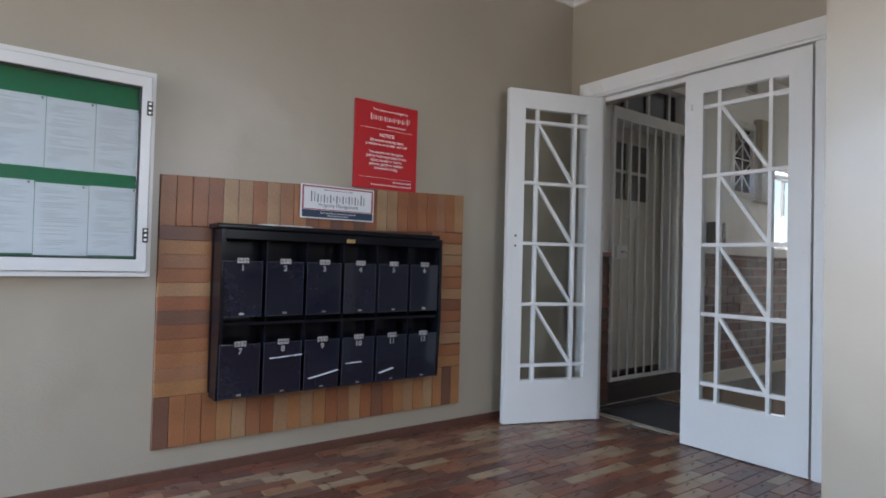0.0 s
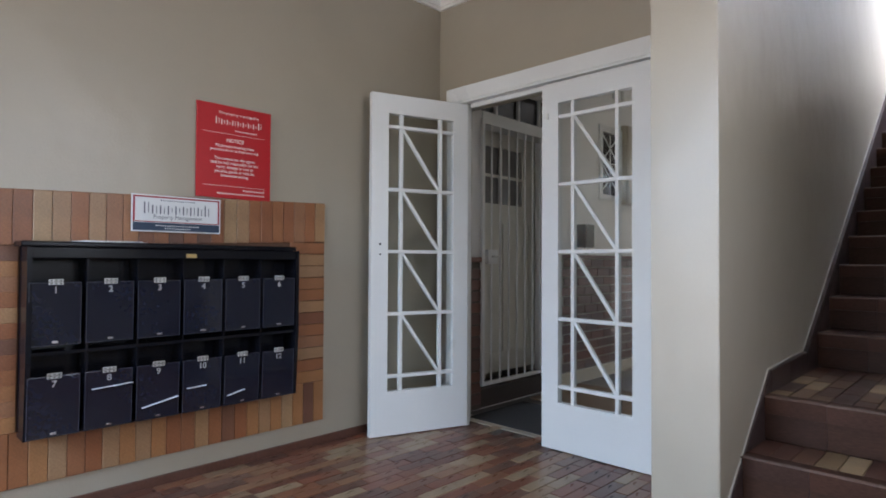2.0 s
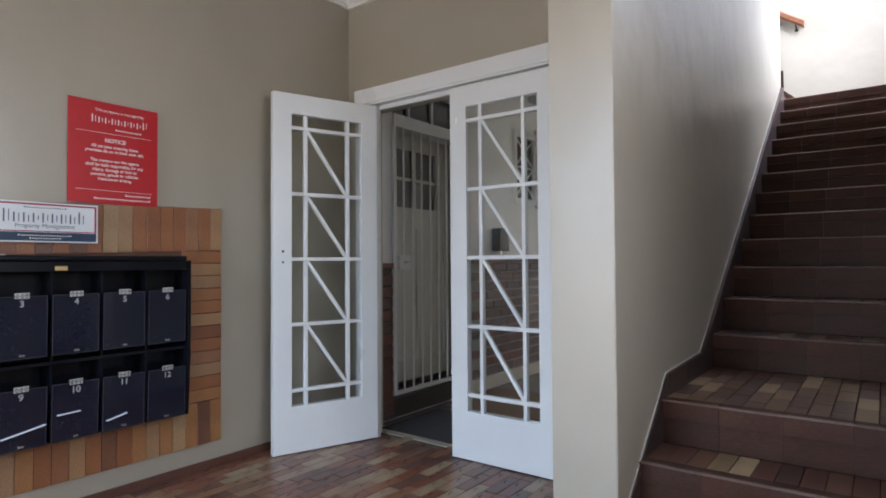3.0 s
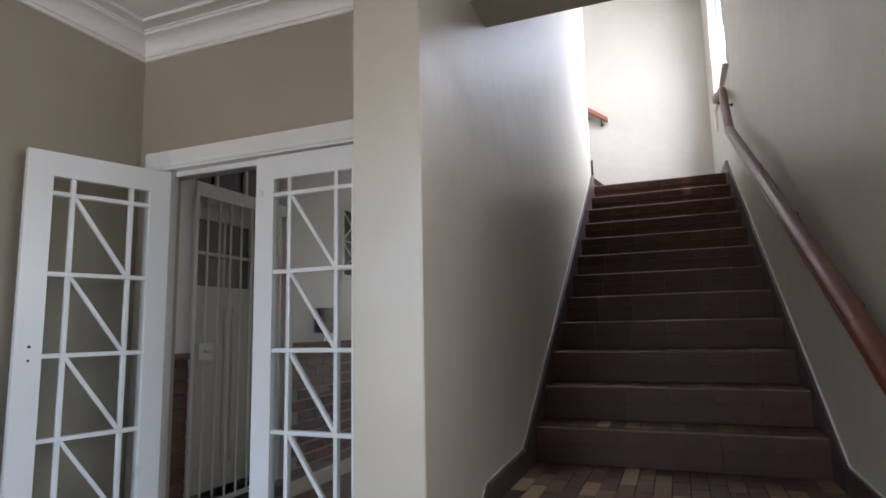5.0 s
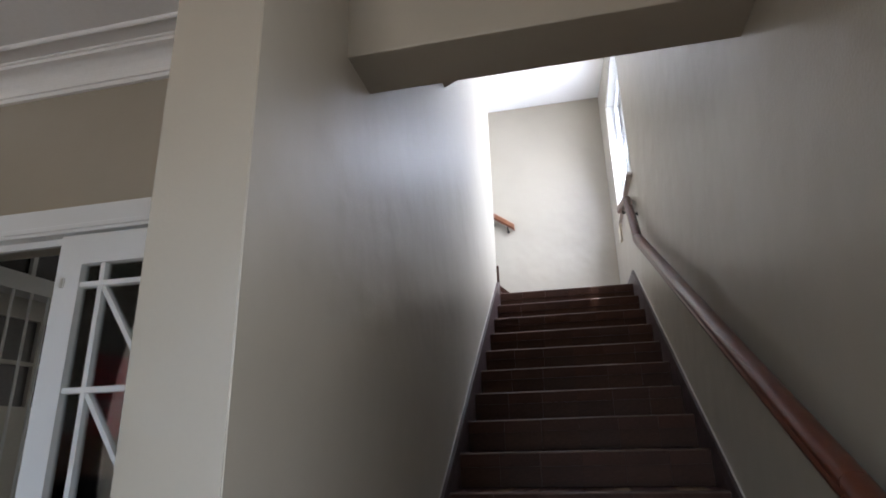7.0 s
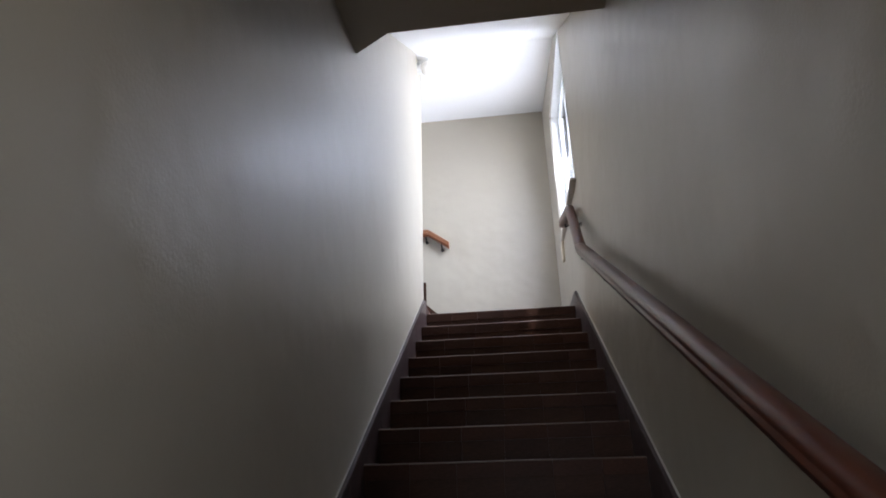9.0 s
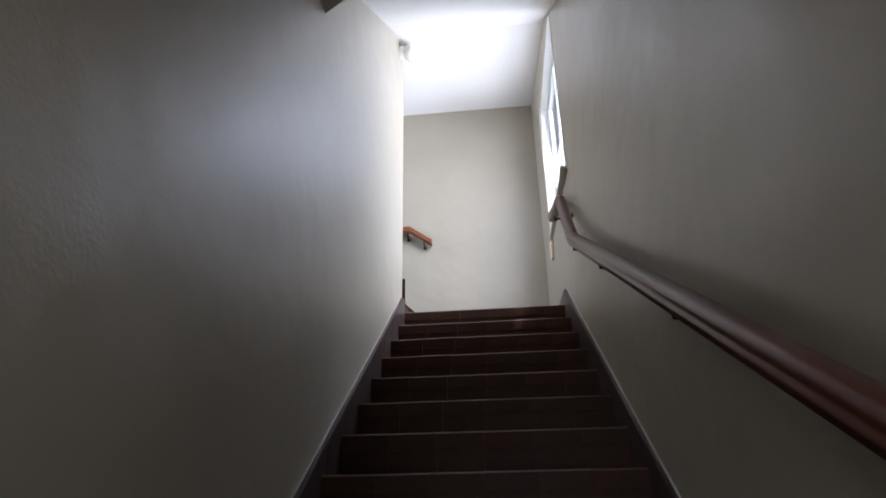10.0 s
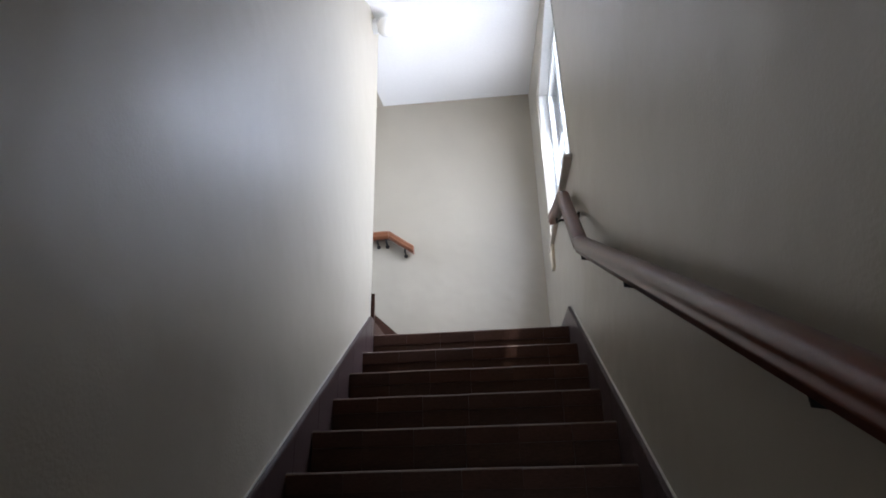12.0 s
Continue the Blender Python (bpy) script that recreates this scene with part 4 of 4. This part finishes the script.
def tile_mesh(name, w, l, t, mat, bevel=0.0015):
    """One tile about its middle, top face at z = 0."""
    bm = bmesh.new()
    x, y = w / 2, l / 2
    lo = [bm.verts.new((sx * x, sy * y, -t)) for sx, sy in ((-1, -1), (1, -1), (1, 1), (-1, 1))]
    mi = [bm.verts.new((sx * x, sy * y, -bevel)) for sx, sy in ((-1, -1), (1, -1), (1, 1), (-1, 1))]
    hi = [bm.verts.new((sx * (x - bevel), sy * (y - bevel), 0)) for sx, sy in ((-1, -1), (1, -1), (1, 1), (-1, 1))]
    for r, s in ((lo, mi), (mi, hi)):
        for k in range(4):
            bm.faces.new((r[k], r[(k + 1) % 4], s[(k + 1) % 4], s[k]))
    bm.faces.new(hi)
    return mesh_of(name, bm, mat)


def join_pieces(name, me, mats, mat, parent, label):
    """Many pieces as one mesh."""
    co = np.array([v.co[:] for v in me.vertices])
    faces = [tuple(p.vertices) for p in me.polygons]
    verts, polys = [], []
    for k, m in enumerate(mats):
        r, tr = np.array(m.to_3x3()), np.array(m.translation)
        verts.extend(map(tuple, co @ r.T + tr))
        polys.extend(tuple(i + k * len(co) for i in f) for f in faces)
    out = bpy.data.meshes.new(name)
    out.from_pydata(verts, [], polys)
    out.materials.append(mat)
    ob = new(name, out)
    ob.parent = parent
    return tagged(ob, label=label, kind="stuff")


TW, TL = 0.066, 0.222
floor_tile = tile_mesh("floor_tile", TW - 0.003, TL - 0.003, 0.010, M_FLOORTILE)
near, rest = [], []
x, col = X_MAIL + 0.012 + TW / 2, 0
while x < X_RIGHT - TW / 2:
    y = Y_FRONT + TL / 2 + rnd.choice((0.0, 0.11, 0.05, 0.16))
    while y < Y_DOOR + 0.05 - TL / 2:
        m = pose(x, y, 0.002 + rnd.uniform(-0.0012, 0.0012), rnd.uniform(-0.25, 0.25), rnd.uniform(-0.25, 0.25), rnd.uniform(-0.15, 0.15))
        if not (x > X_PIER - 0.02 and y > Y_PIER - 0.13):
            near.append(m) if (y > 2.75 and x < 0.62) or (y > 3.3 and x < 0.9) else rest.append(m)
        y += TL
    x += TW
near.sort(key=lambda m: (m.translation - Vector((0.2, 3.8, 0))).length)
for m in near[:298]:
    piece("tile", floor_tile, floor, m)
join_pieces("floor_tiles", floor_tile, near[298:] + rest, M_FLOORTILE, floor, "red-brown quarry tiles of the floor")

# tile panel: a border of upright splits above and below, lying ones at the sides
up_tile = tile_mesh("panel_tile", 0.0642, 0.2195, 0.008, M_WALLTILE, 0.002)
side_tile = tile_mesh("side_tile", 0.0615, 0.2195, 0.008, M_WALLTILE, 0.002)


def on_wall(y, z, upright, jitter=True):
    return pose(XP + 0.006 + rnd.uniform(0, 0.002), y, z, 0, 0, 0) @ (FACE_X @ pose(0, 0, 0, 0, 0, (0 if upright else 90) + rnd.uniform(-0.3, 0.3)))


n_top = 25
w_top = (TY1 - TY0) / n_top
for k in range(n_top):
    y = TY0 + w_top * (k + 0.5)
    piece("tile", up_tile, panel, on_wall(y, top_of(y) - 0.111, True))
    piece("tile", up_tile, panel, on_wall(y, TZ0 + 0.111, True))
zs = TZ0 + 0.222
n_side = 12
for k in range(n_side):
    for y in (TY0 + 0.1115, TY1 - 0.1115):
        step_z = (top_of(y) - TZ0 - 0.444) / n_side
        piece("tile", side_tile, panel, on_wall(y, zs + step_z * (k + 0.5), False))

# treads, nosings and risers of the stairs
nose_w = (XR - XL) / 6
bm = bmesh.new()
add_prism(bm, [(0.0, -0.070), (0.0, -0.008), (0.003, -0.003), (0.009, 0.0), (0.055, 0.0), (0.055, -0.010), (0.016, -0.012), (0.016, -0.070)], -nose_w / 2 + 0.0005, nose_w / 2 - 0.0005, "x")
# front bevels take the paler worn colour, which also paints their highlight
worn = [f for f in bm.faces if f.normal.z > 0.25 and f.normal.y < -0.25]
for f in worn:
    f.material_index = 1
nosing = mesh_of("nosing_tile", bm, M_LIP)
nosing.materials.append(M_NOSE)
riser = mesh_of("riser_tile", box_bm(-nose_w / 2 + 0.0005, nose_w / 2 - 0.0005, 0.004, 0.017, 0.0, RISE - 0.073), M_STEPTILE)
n_tread = 18
tw = (XR - XL) / n_tread
tread = tile_mesh("tread_tile", tw - 0.003, RUN - 0.055 - 0.004, 0.009, M_TREAD)
z_below, count, spare = 0.0, 0, []
for k, (y, h) in enumerate(steps):
    for i in range(6):
        xm = XL + nose_w * (i + 0.5)
        piece("nosing_tile", nosing, stairs, pose(xm, y, h + rnd.uniform(-0.0008, 0.0008), 0, 0, rnd.uniform(-0.12, 0.12)))
        piece("riser_tile", riser, stairs, pose(xm, y, z_below + 0.002))
    if k == 2:
        for i in range(n_tread):
            full, y_at = 0.20875, y + 0.057
            for l in ([full] * 4 if i % 2 else [full / 2] + [full] * 3 + [full / 2]):
                spare.append((y_at + l / 2, pose(XL + tw * (i + 0.5), y_at + l / 2, h - 0.001 + rnd.uniform(-0.0006, 0.0006)) @ Matrix.Diagonal((1, (l - 0.004) / (RUN - 0.059), 1, 1))))
                y_at += l
        z_below = h
        continue
    rows = 5 if k == 14 else 1
    run = 1.22 if k == 14 else RUN - 0.055
    for r in range(rows):
        for i in range(n_tread):
            l = run / rows
            ym = y + 0.057 + l * (r + 0.5) + (rnd.uniform(-0.002, 0.002))
            m = pose(XL + tw * (i + 0.5), ym, h - 0.001 + rnd.uniform(-0.0006, 0.0006)) @ Matrix.Diagonal((1, (l - 0.004) / (RUN - 0.059), 1, 1))
            spare.append((ym, m))
    z_below = h
spare.sort(key=lambda s: s[0])
for ym, m in spare[:290]:
    piece("tread_tile", tread, stairs, m)
join_pieces("tread_tiles", tread, [m for ym, m in spare[290:]], M_TREAD, stairs, "brown quarry tiles of the upper treads and landing")

# brick dado of the passage
brick = tile_mesh("brick", 0.222 - 0.010, 0.078 - 0.010, 0.012, M_BRICK, 0.003)
dado = part("dado", box_bm(-0.801, -0.792, 5.805, 9.35, 0.10, 1.064), M_DADOJOINT, None, kind=S, label="glazed brown brick dado with pale joints", category="dado")
dado_end = part("dado_end", box_bm(-0.801, -0.792, 4.695, 4.855, 0.0, 1.03), M_GROUT, None, kind=S, label="short stretch of brown brick dado beside the gate", category="dado")
for r in range(12):
    for k in range(12):
        piece("brick", brick, dado, pose(-0.786, 5.805 + 0.111 + 0.222 * k + (0.111 if r % 2 else 0), 0.144 + 0.080 * r) @ FACE_X)
half = tile_mesh("half_brick", 0.150, 0.068, 0.012, M_BRICK, 0.003)
for r in range(12):
    piece("brick", half, dado_end, pose(-0.786, 4.775, 0.07 + 0.080 * r) @ FACE_X)
